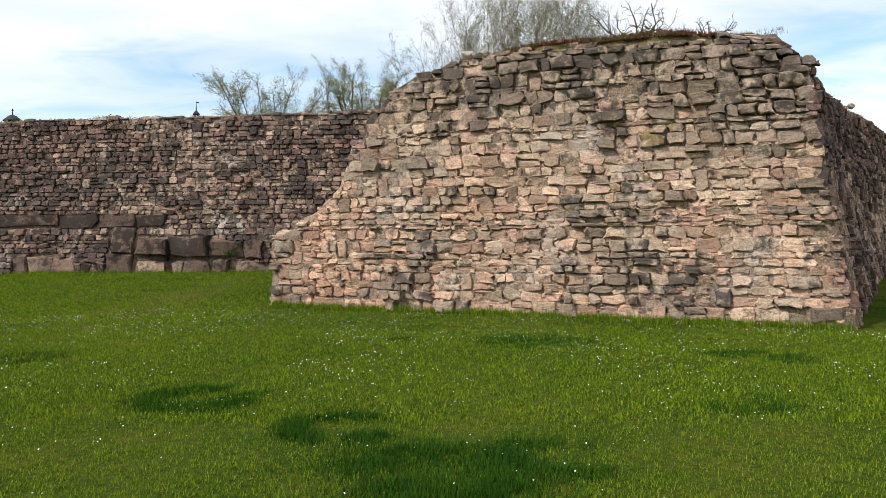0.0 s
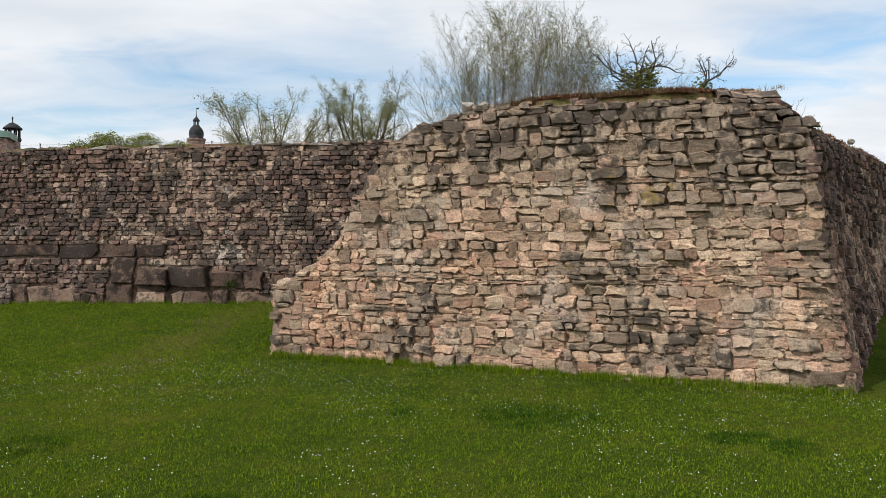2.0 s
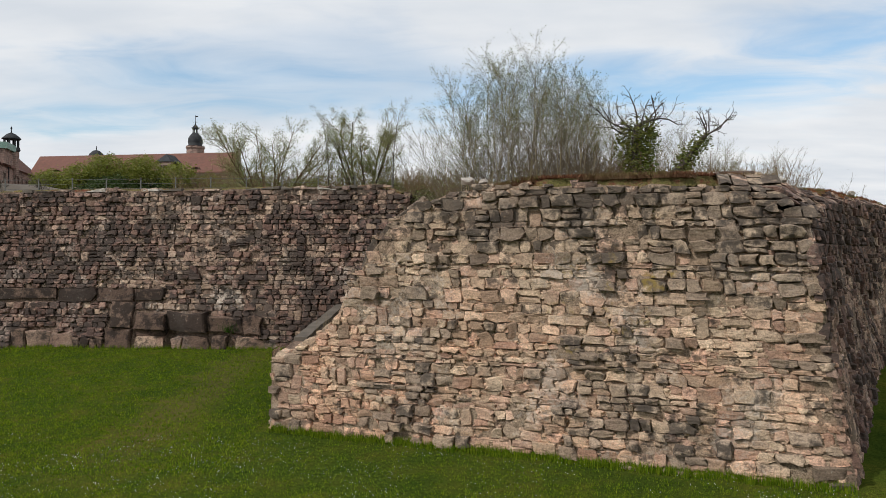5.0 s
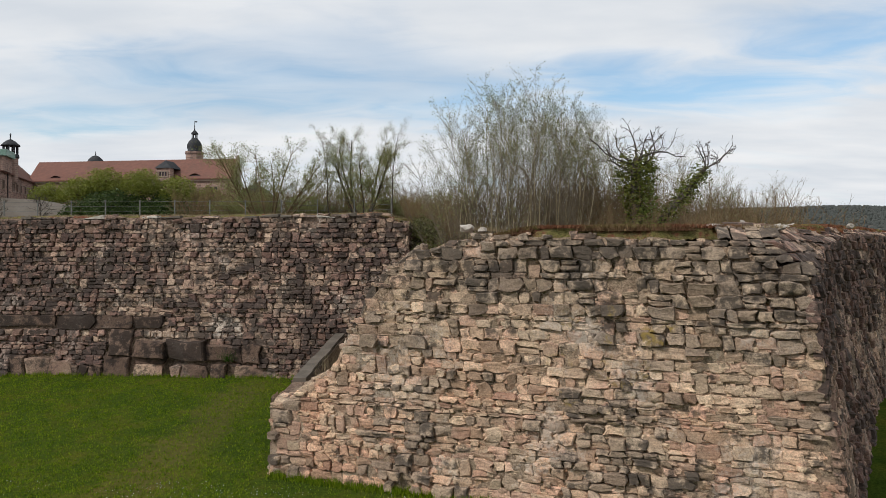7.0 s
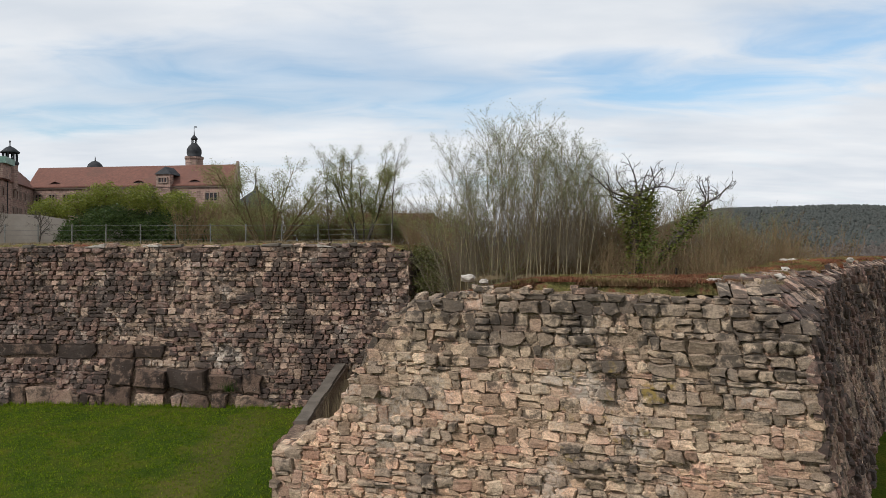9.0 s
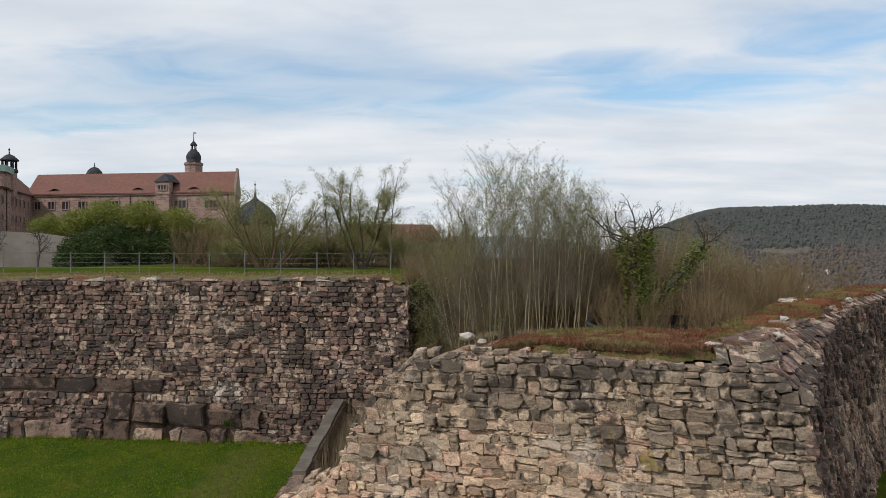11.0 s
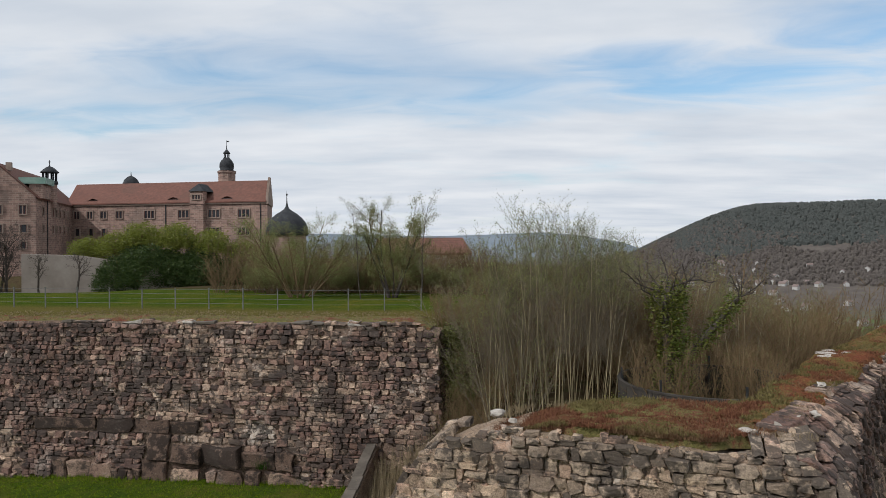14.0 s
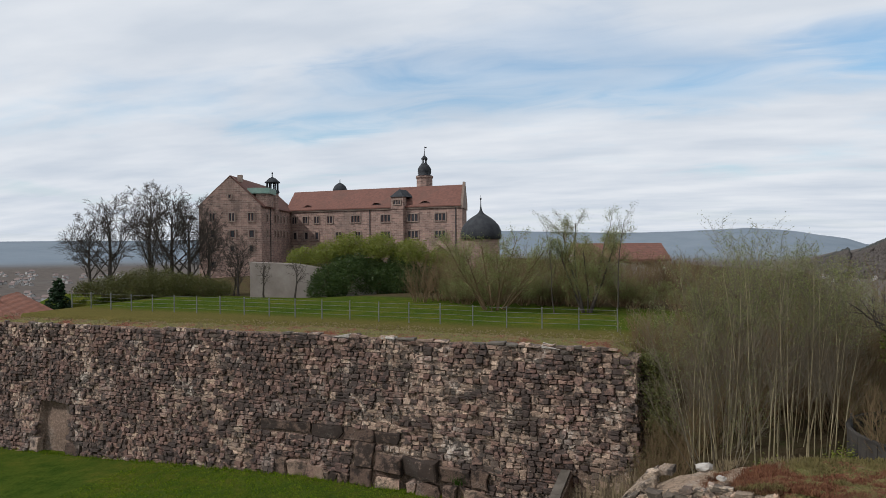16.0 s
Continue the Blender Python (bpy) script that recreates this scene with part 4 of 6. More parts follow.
def grow(rng, store, p, d, length, radius, level, cfg):
    segs = max(3, 6 - level)
    pts, radii = [p.copy()], [radius]
    d = d.normalized()
    for i in range(segs):
        wob = cfg["wobble"] * (1 + 0.4 * level)
        d = (d + Vector((rng.gauss(0, wob), rng.gauss(0, wob), rng.gauss(0, wob) + cfg["lift"]))).normalized()
        p = p + d * (length / segs)
        pts.append(p.copy())
        radii.append(radius * (1 - (1 - cfg["taper"]) * (i + 1) / segs))
    key = "trunk" if level < cfg["trunk_levels"] else "crown"
    V, F = store[key]
    tube(V, F, pts, radii, (7, 5, 3, 3, 3)[min(level, 4)])
    if level >= cfg["levels"]:
        if cfg["leaves"] and pts[-1].z > cfg["leaf_from"]:
            leaf_quads(*store["leaves"], rng, pts[-1], cfg["leaves"], cfg["leaf_spread"], cfg["leaf_size"])
            leaf_quads(*store["leaves"], rng, pts[-2], cfg["leaves"], cfg["leaf_spread"], cfg["leaf_size"])
        return
    count = cfg["kids"][min(level, len(cfg["kids"]) - 1)]
    lo = cfg["clear"] if level == 0 else 0.15
    for c in range(count):
        t = lo + (1 - lo) * (c + rng.random()) / count
        i = min(segs - 1, int(t * segs))
        q = pts[i].lerp(pts[i + 1], t * segs - i)
        dd = (pts[i + 1] - pts[i]).normalized()
        a, b = frame_of(dd)
        phi = rng.uniform(0, 6.283)
        ang = rng.uniform(*cfg["angle"])
        out = dd * math.cos(ang) + (a * math.cos(phi) + b * math.sin(phi)) * math.sin(ang)
        grow(rng, store, q, out, length * cfg["ratio"] * rng.uniform(0.7, 1.15) * (1.1 - 0.45 * t), max(cfg["thin"], radii[i] * cfg["slim"]), level + 1, cfg)


BASE = dict(levels=3, kids=(7, 5, 4), clear=0.3, angle=(0.45, 0.95), ratio=0.5, slim=0.5, taper=0.35, lift=0.05, wobble=0.10, thin=0.008, trunk_levels=2, leaves=0, leaf_from=-1.0, leaf_spread=0.1, leaf_size=0.05)


def make_tree(name, seed, height, radius, mats, label, stems=1, fan=0.3, base_r=0.15, twiggy=False, **over):
    """A tree with its foot at the origin: trunk (and limbs), crown of twigs, and leaves where it has any."""
    cfg = dict(BASE, **over)
    rng = random.Random(seed)
    store = {"trunk": ([], []), "crown": ([], []), "leaves": ([], [])}
    whole = stems < 2 or twiggy
    tree = new(name)
    for s in range(stems):
        a = 6.283 * (s + rng.random()) / stems
        f = fan * rng.uniform(0.4, 1.1) if stems > 1 else 0.04
        grow(rng, store, Vector((base_r * math.cos(a), base_r * math.sin(a), -0.15)) if stems > 1 else Vector((0, 0, -0.15)),
             Vector((f * math.cos(a), f * math.sin(a), 1)), height * rng.uniform(0.75, 1.0), radius * rng.uniform(0.7, 1.1), 0, cfg)
        if not whole:
            mesh_ob("stem", *store["trunk"], mats[0], tree)
            store["trunk"] = ([], [])
    for key, mat in zip(("trunk", "crown", "leaves"), mats):
        V, F = store[key]
        if V:
            ob = mesh_ob("brushwood" if twiggy and key == "trunk" else key, V, F, mat, tree)
            if key != "trunk" or twiggy:
                tagged(ob, kind="stuff")
    return tagged(tree, label, "tree")


def foot(x, y, rz=0.0, s=1.0, dz=0.0):
    return pose(x, y, ground_height(x, y) + dz, 0, 0, rz) @ Matrix.Scale(s, 4)


def put(ob, x, y, rz=0.0, s=1.0, dz=0.0):
    ob.matrix_basis = foot(x, y, rz, s, dz)
    return ob


def copy_to(ob, x, y, rz=0.0, s=1.0, dz=0.0):
    return copy_thing(ob, Matrix.Translation((x, y, ground_height(x, y) + dz)) @ pose(0, 0, 0, 0, 0, rz) @ Matrix.Scale(s / ob.scale[0], 4))


# pale stems of young aspens inside the bastion
aspens = []
for i in range(5):
    t = make_tree("aspen", 100 + i, 7.2, (0.027, 0.021, 0.017, 0.023, 0.019)[i], (M_BARK, M_TWIG_PALE, M_HAZE), "slender pale grey aspen with fine bare twigs and first leaves", levels=2, kids=(29, 8), clear=0.30,
                  angle=(0.35, 0.85), ratio=0.30, slim=0.36, taper=0.28, lift=0.025, wobble=0.05, thin=0.0046, trunk_levels=1, leaves=3, leaf_from=4.5, leaf_spread=0.07, leaf_size=0.022)
    aspens.append(tagged(t, group="aspen thicket"))
rng = random.Random(77)
spots = [(0.5 + 4.2 * ((k + rng.random()) / 46), rng.uniform(23.0, 26.4)) for k in range(46)] + [(x, rng.uniform(24.0, 27.0) + (2.2 if x > 4.6 else 0.0)) for x in [3.6 + 9.0 * k / 33 for k in range(34)]]
for i, (x, y) in enumerate(spots):
    lean = (x - 2.6) * (2.6 if i < 46 else 0.6)
    s = rng.uniform(0.84, 1.02) * lerp_table([(0.5, 0.86), (1.2, 1.0), (2.2, 1.08), (3.3, 1.02), (4.4, 0.90), (6.5, 0.80), (9.5, 0.62), (12.6, 0.50)], x)
    m = Matrix.Translation((x, y, ground_height(x, y))) @ pose(0, 0, 0, rng.uniform(-4, 4), lean + rng.uniform(-5, 5), 0) @ pose(0, 0, 0, 0, 0, rng.uniform(0, 360)) @ Matrix.Scale(s, 4)
    if i < 5:
        aspens[i].matrix_basis = m
    else:
        copy_thing(aspens[i % 5], Matrix.LocRotScale(m.translation, m.to_quaternion(), None) @ Matrix.Scale(s / aspens[i % 5].scale[0], 4))

# brown saplings behind the aspens
saplings = [tagged(make_tree("sapling", 120 + i, 6.4, 0.024, (M_TWIG, M_TWIG, M_BUD), "slender brown sapling with bare upright twigs", levels=2, kids=(30, 8), clear=0.2,
                             angle=(0.3, 0.75), ratio=0.28, slim=0.4, taper=0.2, lift=0.03, wobble=0.05, thin=0.006, trunk_levels=1, leaves=1, leaf_from=4.0, leaf_spread=0.06, leaf_size=0.018), category="tree", group="brown saplings") for i in range(2)]
for i in range(46):
    x = 3.4 + 8.6 * (i + rng.random()) / 46
    y = rng.uniform(27.2, 34.0)
    s = (lerp_table([(3.4, 10.9), (7.0, 10.6), (9.0, 9.9), (12.0, 9.2)], x) - ground_height(x, y)) / 6.6 * rng.uniform(0.82, 1.04)
    if i < 2:
        put(saplings[i], x, y, 0, s)
    else:
        copy_to(saplings[i % 2], x, y, rng.uniform(0, 360), s)

# leaning multi-stemmed willow at the edge of the thicket
willow = make_tree("willow", 130, 5.6, 0.019, (M_TWIG_PALE, M_TWIG_PALE, M_HAZE), "many-stemmed grey willow fanning out with bare twigs", stems=12, fan=0.55, base_r=0.45, levels=2, kids=(20, 8), clear=0.25,
                   angle=(0.3, 0.75), ratio=0.26, slim=0.4, taper=0.2, lift=0.03, wobble=0.05, thin=0.005, trunk_levels=1, leaves=1, leaf_spread=0.08, leaf_size=0.022)
put(willow, 1.3, 23.8, 20, 1.0)

# brown brush
brush = [make_tree("shrub", 140 + i, 3.6, 0.028, (M_TWIG, M_TWIG, M_BUD), "leafless brown shrub with dense fine twigs", twiggy=True, stems=16, fan=0.5, base_r=0.5, levels=2, kids=(10, 6), clear=0.15,
                   angle=(0.25, 0.8), ratio=0.35, slim=0.5, taper=0.3, wobble=0.09, thin=0.006, trunk_levels=1, leaves=1, leaf_spread=0.08, leaf_size=0.014) for i in range(3)]
for b in brush:
    tagged(b, category="shrub", group="brown shrubs")
places = []
for _ in range(70):
    places.append((rng.uniform(5.0, 17.5), rng.uniform(24.5, 36), rng.uniform(0.95, 1.5)))
for _ in range(34):
    places.append((rng.uniform(12, 26), rng.uniform(33, 42), rng.uniform(1.2, 2.0)))
for _ in range(38):
    places.append((rng.uniform(-1.4, 2.0), rng.uniform(23.0, 33.0), rng.uniform(0.75, 1.25)))
for _ in range(20):
    places.append((rng.uniform(1.0, 8.0), rng.uniform(27, 36), rng.uniform(1.0, 1.5)))
for _ in range(9):
    places.append((rng.uniform(5.6, 9.6), rng.uniform(20.8, 24.2), rng.uniform(0.6, 0.95)))
places = [(x, y + (4.0 if 0.0 < x < 5.4 and y < 27.0 else 0.0), s * rng.uniform(0.55, 1.15)) for x, y, s in places]
places = [(x, y, s * lerp_table([(-1.5, 0.36), (0.0, 0.58), (1.5, 0.78), (7.0, 0.95), (9.0, 0.86), (16.0, 0.64)], x)) for x, y, s in places if 0.81 * (x - 6.5) - 0.59 * (y - 14.0) < -2.6]
for i, (x, y, s) in enumerate(places):
    if i < 3:
        put(brush[i], x, y, 0, s)
    else:
        copy_to(brush[i % 3], x, y, rng.uniform(0, 360), s)


def ivy_coat(name, parent, rng, path, radius, count, size, mat):
    V, F = [], []
    for _ in range(count):
        t = rng.random() * (len(path) - 1)
        i = min(int(t), len(path) - 2)
        p = path[i].lerp(path[i + 1], t - i)
        r = radius(t / (len(path) - 1)) * (0.45 + 0.7 * rng.random())
        a = rng.uniform(0, 6.283)
        c = p + Vector((math.cos(a) * r, math.sin(a) * r, rng.gauss(0, 0.15)))
        leaf_quads(V, F, rng, c, 2, 0.05, size)
    return mesh_ob(name, V, F, mat, parent)


def build_ivy_tree():
    tree = new("ivy_tree")
    tree.location = (6.55, 23.6, ground_height(6.55, 23.6))
    tagged(tree, "old tree stump overgrown with ivy, bare gnarled boughs on top", "tree")
    rng = random.Random(9)
    store = {"trunk": ([], []), "crown": ([], [])}
    cfg = dict(BASE, levels=3, kids=(6, 5, 4), clear=0.2, angle=(0.5, 1.1), ratio=0.5, slim=0.55, taper=0.35, lift=0.06, wobble=0.22, thin=0.008)
    trunk = [Vector((0, 0, -0.2)), Vector((0.1, 0, 1.4)), Vector((-0.05, 0.05, 2.8)), Vector((0.05, 0, 4.05))]
    tube(*store["trunk"], trunk, [0.26, 0.23, 0.2, 0.15], 8)
    arm = [Vector((0.05, 0, 1.4)), Vector((0.9, 0.05, 2.0)), Vector((1.7, 0.0, 2.9)), Vector((2.3, -0.05, 3.7))]
    tube(*store["trunk"], arm, [0.17, 0.14, 0.11, 0.07], 7)
    for a, l, up in ((2.9, 2.1, 0.2), (3.6, 1.7, 0.35), (0.2, 2.2, 0.2), (0.7, 1.8, 0.4), (1.6, 1.3, 0.6), (4.6, 1.3, 0.5), (5.4, 1.7, 0.35), (2.3, 1.6, 0.4), (6.0, 2.0, 0.1)):
        grow(rng, store, trunk[3] - Vector((0, 0, rng.uniform(0, 0.5))), Vector((math.cos(a), math.sin(a), up)), l, 0.038, 1, cfg)
    for a, l, up in ((0.3, 1.2, 0.3), (1.5, 0.9, 0.9), (5.8, 1.2, 0.5), (2.4, 0.9, 1.0), (0.0, 0.9, 1.2)):
        grow(rng, store, arm[3], Vector((math.cos(a), math.sin(a), up)), l, 0.03, 1, cfg)
    mesh_ob("trunk", *store["trunk"], M_BARK_DARK, tree)
    mesh_ob("crown", *store["crown"], M_BARK_DARK, tree)
    ivy_coat("ivy", tree, rng, trunk, lambda t: 0.58 - 0.12 * t + 0.2 * math.sin(9 * t), 2300, 0.055, M_IVY_TREE)
    ivy_coat("ivy", tree, rng, [p + Vector((0.25, -0.2, 0)) for p in trunk], lambda t: 0.5 - 0.2 * t, 900, 0.05, M_IVY_YOUNG)
    ivy_coat("ivy", tree, rng, arm, lambda t: 0.36 - 0.1 * t, 700, 0.05, M_IVY_TREE)
    ivy_coat("ivy", tree, rng, arm, lambda t: 0.3, 350, 0.05, M_IVY_YOUNG)


build_ivy_tree()


# ---- the round board fence among the trees ----
M_BOARD = plain("grey_boards", (0.034, 0.029, 0.025), (0.06, 0.052, 0.044), 3.0, 0.85, 0.01, 0.0, 18.0)
M_IRON = plain("dark_iron", (0.03, 0.03, 0.03), (0.05, 0.05, 0.05), 5.0, 0.6, 0.002, 0.3)


def build_ring():
    ring = new("board_fence")
    tagged(ring, "round enclosure of weathered grey boards around a pit", "fence")
    cx, cy, r, top, low = 7.7, 22.7, 2.9, 5.7, 4.3
    n = 44
    for i in range(n):
        a = 2 * math.pi * i / n
        x, y = cx + r * math.cos(a), cy + r * math.sin(a)
        if 0.81 * (x - 6.5) - 0.59 * (y - 14.0) > -1.95:
            continue
        part("board", boxes(((x, y, (top + low) / 2), (2 * math.pi * r / n - 0.012, 0.05, top - low), math.degrees(a) + 90)), M_BOARD, ring)
        part("rail", boxes(((x, y, top + 0.03), (2 * math.pi * r / n + 0.01, 0.11, 0.06), math.degrees(a) + 90)), M_BOARD, ring)
        if i % 6 == 3:
            part("post", boxes(((cx + (r - 0.08) * math.cos(a), cy + (r - 0.08) * math.sin(a), low + 0.85), (0.06, 0.06, 1.9))), M_IRON, ring)


build_ring()


# ---- trees on the lawn plateau ----
goat = make_tree("sallow_tree", 201, 4.9, 0.075, (M_BARK_DARK, M_TWIG, M_HAZE), "sallow bursting into pale green leaf on the lawn edge", stems=7, fan=0.52, base_r=0.15, levels=3, kids=(12, 7, 5), clear=0.25,
                 angle=(0.4, 0.95), ratio=0.40, slim=0.45, lift=0.0, wobble=0.06, thin=0.007, trunk_levels=1, leaves=5, leaf_spread=0.11, leaf_size=0.026)
put(goat, -4.75, 42.0, 0, 1.16)
round_bush = make_tree("sallow_bush", 202, 4.1, 0.05, (M_TWIG, M_TWIG, M_HAZE), "wide round sallow bush with fresh yellow-green leaves", stems=14, fan=0.9, base_r=0.4, levels=3, kids=(9, 6, 4), clear=0.25,
                       angle=(0.4, 0.9), ratio=0.36, slim=0.45, lift=0.01, wobble=0.06, thin=0.007, trunk_levels=1, leaves=4, leaf_spread=0.11, leaf_size=0.026)
put(round_bush, -10.4, 42.0, 0, 1.26)
thin_tree = make_tree("young_birch", 203, 6.3, 0.045, (M_BARK_DARK, M_TWIG_PALE, M_BUD), "slim young birch with bare twigs", levels=3, kids=(18, 6, 4), clear=0.25,
                      angle=(0.4, 0.9), ratio=0.32, slim=0.42, lift=0.015, wobble=0.06, thin=0.006, trunk_levels=1, leaves=1, leaf_spread=0.1, leaf_size=0.03)
put(thin_tree, -2.9, 40.2, 0, 0.92)
copy_to(thin_tree, -6.5, 41.0, 130, 0.86)
for x, y, s in ((-14.0, 48, 0.6), (-8.0, 46, 0.56)):
    copy_to(round_bush, x, y, rng.uniform(0, 360), s)

# the brown hedge bank at the foot of the castle
for k in range(34):
    x = -21.5 + 24 * k / 33 + rng.uniform(-0.5, 0.5)
    copy_to(brush[k % 3], 0.8 * x, rng.uniform(45.5, 51), rng.uniform(0, 360), rng.uniform(0.65, 0.95))
for k in range(20):
    x = -24 + 26 * k / 19 + rng.uniform(-0.5, 0.5)
    copy_to(brush[k % 3], 0.8 * x, rng.uniform(53, 60), rng.uniform(0, 360), rng.uniform(0.9, 1.15))
for k in range(13):
    copy_to(round_bush, -14.5 + 15 * k / 12 + rng.uniform(-0.5, 0.5), rng.uniform(44, 47), rng.uniform(0, 360), rng.uniform(0.34, 0.56))


def leaf_mound(name, seed, blobs, count, size, mat, label, twigs=None, depth=0.35, k=0.84):
    """A bush: leaves in many small clumps over the surface of several lobes, on a frame of twigs."""
    rng = random.Random(seed)
    bush = new(name)
    blobs = [(*nearer(b[:3], k), b[3] * k, b[4]) for b in blobs]
    size *= k
    V, F, TV, TF = [], [], [], []
    total = sum(b[3] * b[3] for b in blobs)
    for cx, cy, cz, r, sz in blobs:
        for _ in range(int(count * r * r / total)):
            d = Vector((rng.gauss(0, 1), rng.gauss(0, 1), abs(rng.gauss(0, 1)) * 1.1 - 0.25)).normalized()
            reach = r * (1 - depth * rng.random() ** 2) * (1 + 0.22 * N(d.x * 2 + cx, d.y * 2 + cy, d.z * 2 + cz, 1.3))
            c = Vector((cx + d.x * reach, cy + d.y * reach, cz + d.z * reach * sz))
            leaf_quads(V, F, rng, c, 5, 0.13, size)
        for _ in range(int(10 * r)):
            d = Vector((rng.gauss(0, 1), rng.gauss(0, 1), abs(rng.gauss(0.5, 1)))).normalized()
            tube(TV, TF, [Vector((cx, cy, cz - r * 0.3)), Vector((cx + d.x * r * 0.5, cy + d.y * r * 0.5, cz + d.z * r * sz * 0.55)), Vector((cx + d.x * r, cy + d.y * r, cz + d.z * r * sz * 1.02))], [0.05, 0.03, 0.008], 3)
    tagged(mesh_ob("foliage", V, F, mat, bush), kind="stuff")
    tagged(mesh_ob("branchwork", TV, TF, twigs or M_TWIG, bush), kind="stuff")
    return tagged(bush, label, "bush")


leaf_mound("ivy_mound", 301, [(-33.0, 64.3, 6.2, 2.1, 1.2), (-30.5, 64.2, 6.8, 2.3, 1.25), (-28.2, 65.3, 6.5, 2.0, 1.2), (-25.8, 66.2, 6.6, 2.0, 1.2), (-23.4, 67.0, 6.4, 1.9, 1.2), (-26.3, 67.0, 8.0, 1.8, 1.0), (-31.7, 65.4, 8.0, 1.8, 1.0), (-29.0, 66.0, 8.0, 1.6, 1.0)], 15000, 0.085, M_IVY, "dark glossy ivy smothering a ruined wall")
leaf_mound("yellow_bush", 302, [(-34.2, 66.2, 9.4, 1.8, 1.0), (-31.8, 66.3, 10.2, 1.9, 1.0), (-28.6, 66.8, 10.0, 2.0, 1.0), (-37.3, 66.5, 9.0, 1.7, 1.0), (-25.4, 67.5, 9.4, 2.0, 1.0), (-22.6, 68.2, 8.6, 1.8, 1.0)], 9000, 0.075, M_YELLOW, "yellow-green spring bush above the ivy", depth=0.7)
leaf_mound("evergreen_hedge", 303, [(-42.6 + 0.95 * d, 49.6 + 0.31 * d, 7.0, r, 0.95) for d, r in ((-5.6, 1.0), (-4.0, 1.3), (-2.2, 1.7), (-0.4, 2.1), (1.3, 2.0), (3.0, 1.6), (4.6, 1.4), (6.0, 1.1))], 10000, 0.06, M_DULL, "low dull green hedge under bare trees", depth=0.5, k=1.0)

for k, (x, y, r) in enumerate(((1.2, 21.0, 0.45), (2.6, 21.3, 0.35), (0.2, 21.8, 0.4), (4.6, 22.2, 0.35))):
    leaf_mound("sprouting_shrub", 320 + k, [(x, y, ground_height(x, y) + 0.5, r, 1.3), (x + 0.35, y + 0.2, ground_height(x, y) + 0.3, r * 0.8, 1.2)], 260, 0.035, M_YELLOW, "low shrub sprouting bright yellow-green leaves", depth=0.8, k=1.0)

leaf_mound("wall_end_shrub", 331, [(-0.75, 28.3, 6.2, 0.62, 1.0), (-0.55, 28.0, 5.3, 0.6, 1.1), (-0.45, 27.6, 4.3, 0.55, 1.2)], 1500, 0.045, M_DULL, "dull green shrub clinging to the broken wall end", depth=0.7, k=1.0)

# retaining wall of pale stone at the ivy
M_PALE_WALL = plain("pale_rendered_stone", (0.237, 0.198, 0.17), (0.332, 0.289, 0.253), 0.45, 0.9, 0.03, 0.0, 5.0)


def prism(name, outline, d, thick, mat, parent=None):
    """An upright slab: outline of (x, y, z) points on its front, thickness along the unit direction d."""
    n = len(outline)
    outline = [nearer(p, 0.84) for p in outline]
    V = [Vector(p) for p in outline] + [Vector(p) + Vector(d) * thick for p in outline]
    F = [tuple(range(n)), tuple(range(2 * n - 1, n - 1, -1))] + [(i, i + n, (i + 1) % n + n, (i + 1) % n) for i in range(n)]
    return mesh_ob(name, V, F, mat, parent)


w = prism("wall_terrace", [(-41.2, 62.5, 4.0), (-27.0, 67.1, 4.0), (-27.0, 67.1, 7.6), (-34.4, 64.7, 8.6), (-36.6, 64.0, 9.0), (-41.2, 62.5, 9.2)], (-0.3, 0.95, 0), 1.2, M_PALE_WALL)
tagged(w, "pale stained terrace wall below the castle", "wall", kind="structure")
w = prism("wall_stub", [(-31.2, 63.0, 4.8), (-27.4, 64.2, 4.8), (-28.0, 64.0, 6.6), (-29.2, 63.6, 7.9), (-30.0, 63.4, 7.2)], (-0.3, 0.95, 0), 1.0, M_PALE_WALL)
tagged(w, "broken pale wall stub poking out of ivy", "wall", kind="structure")

# small lawn trees and the big bare trees at the edge
small = make_tree("lawn_tree", 401, 3.6, 0.10, (M_BARK_DARK, M_BARK_DARK), "small bare round-crowned tree on the lawn", levels=3, kids=(8, 6, 4), clear=0.38, angle=(0.5, 1.0), ratio=0.55, slim=0.5, wobble=0.1, thin=0.012, trunk_levels=2)
put(small, -32.3, 51.0, 0, 0.86)
copy_to(small, -29.9, 51.8, 110, 0.9)
copy_to(small, -39.0, 56.5, 50, 1.0)
big = make_tree("bare_tree", 402, 9.2, 0.25, (M_BARK_DARK, M_BARK_DARK), "large bare lime tree with spreading dark boughs", levels=4, kids=(12, 7, 6, 5), clear=0.17, angle=(0.5, 1.0), ratio=0.60, slim=0.48, taper=0.2, lift=0.03, wobble=0.055, thin=0.017, trunk_levels=2)
put(big, -50.2, 53.2, 40, 1.0)
for x, y, r, s in ((-46.6, 54.2, 140, 1.12), (-44.6, 54.8, 250, 1.08), (-42.9, 55.2, 60, 0.98), (-41.2, 55.8, 300, 0.86), (-38.2, 56.0, 95, 0.6), (-52.6, 53.0, 200, 0.8)):
    copy_to(big, x, y, r, s)


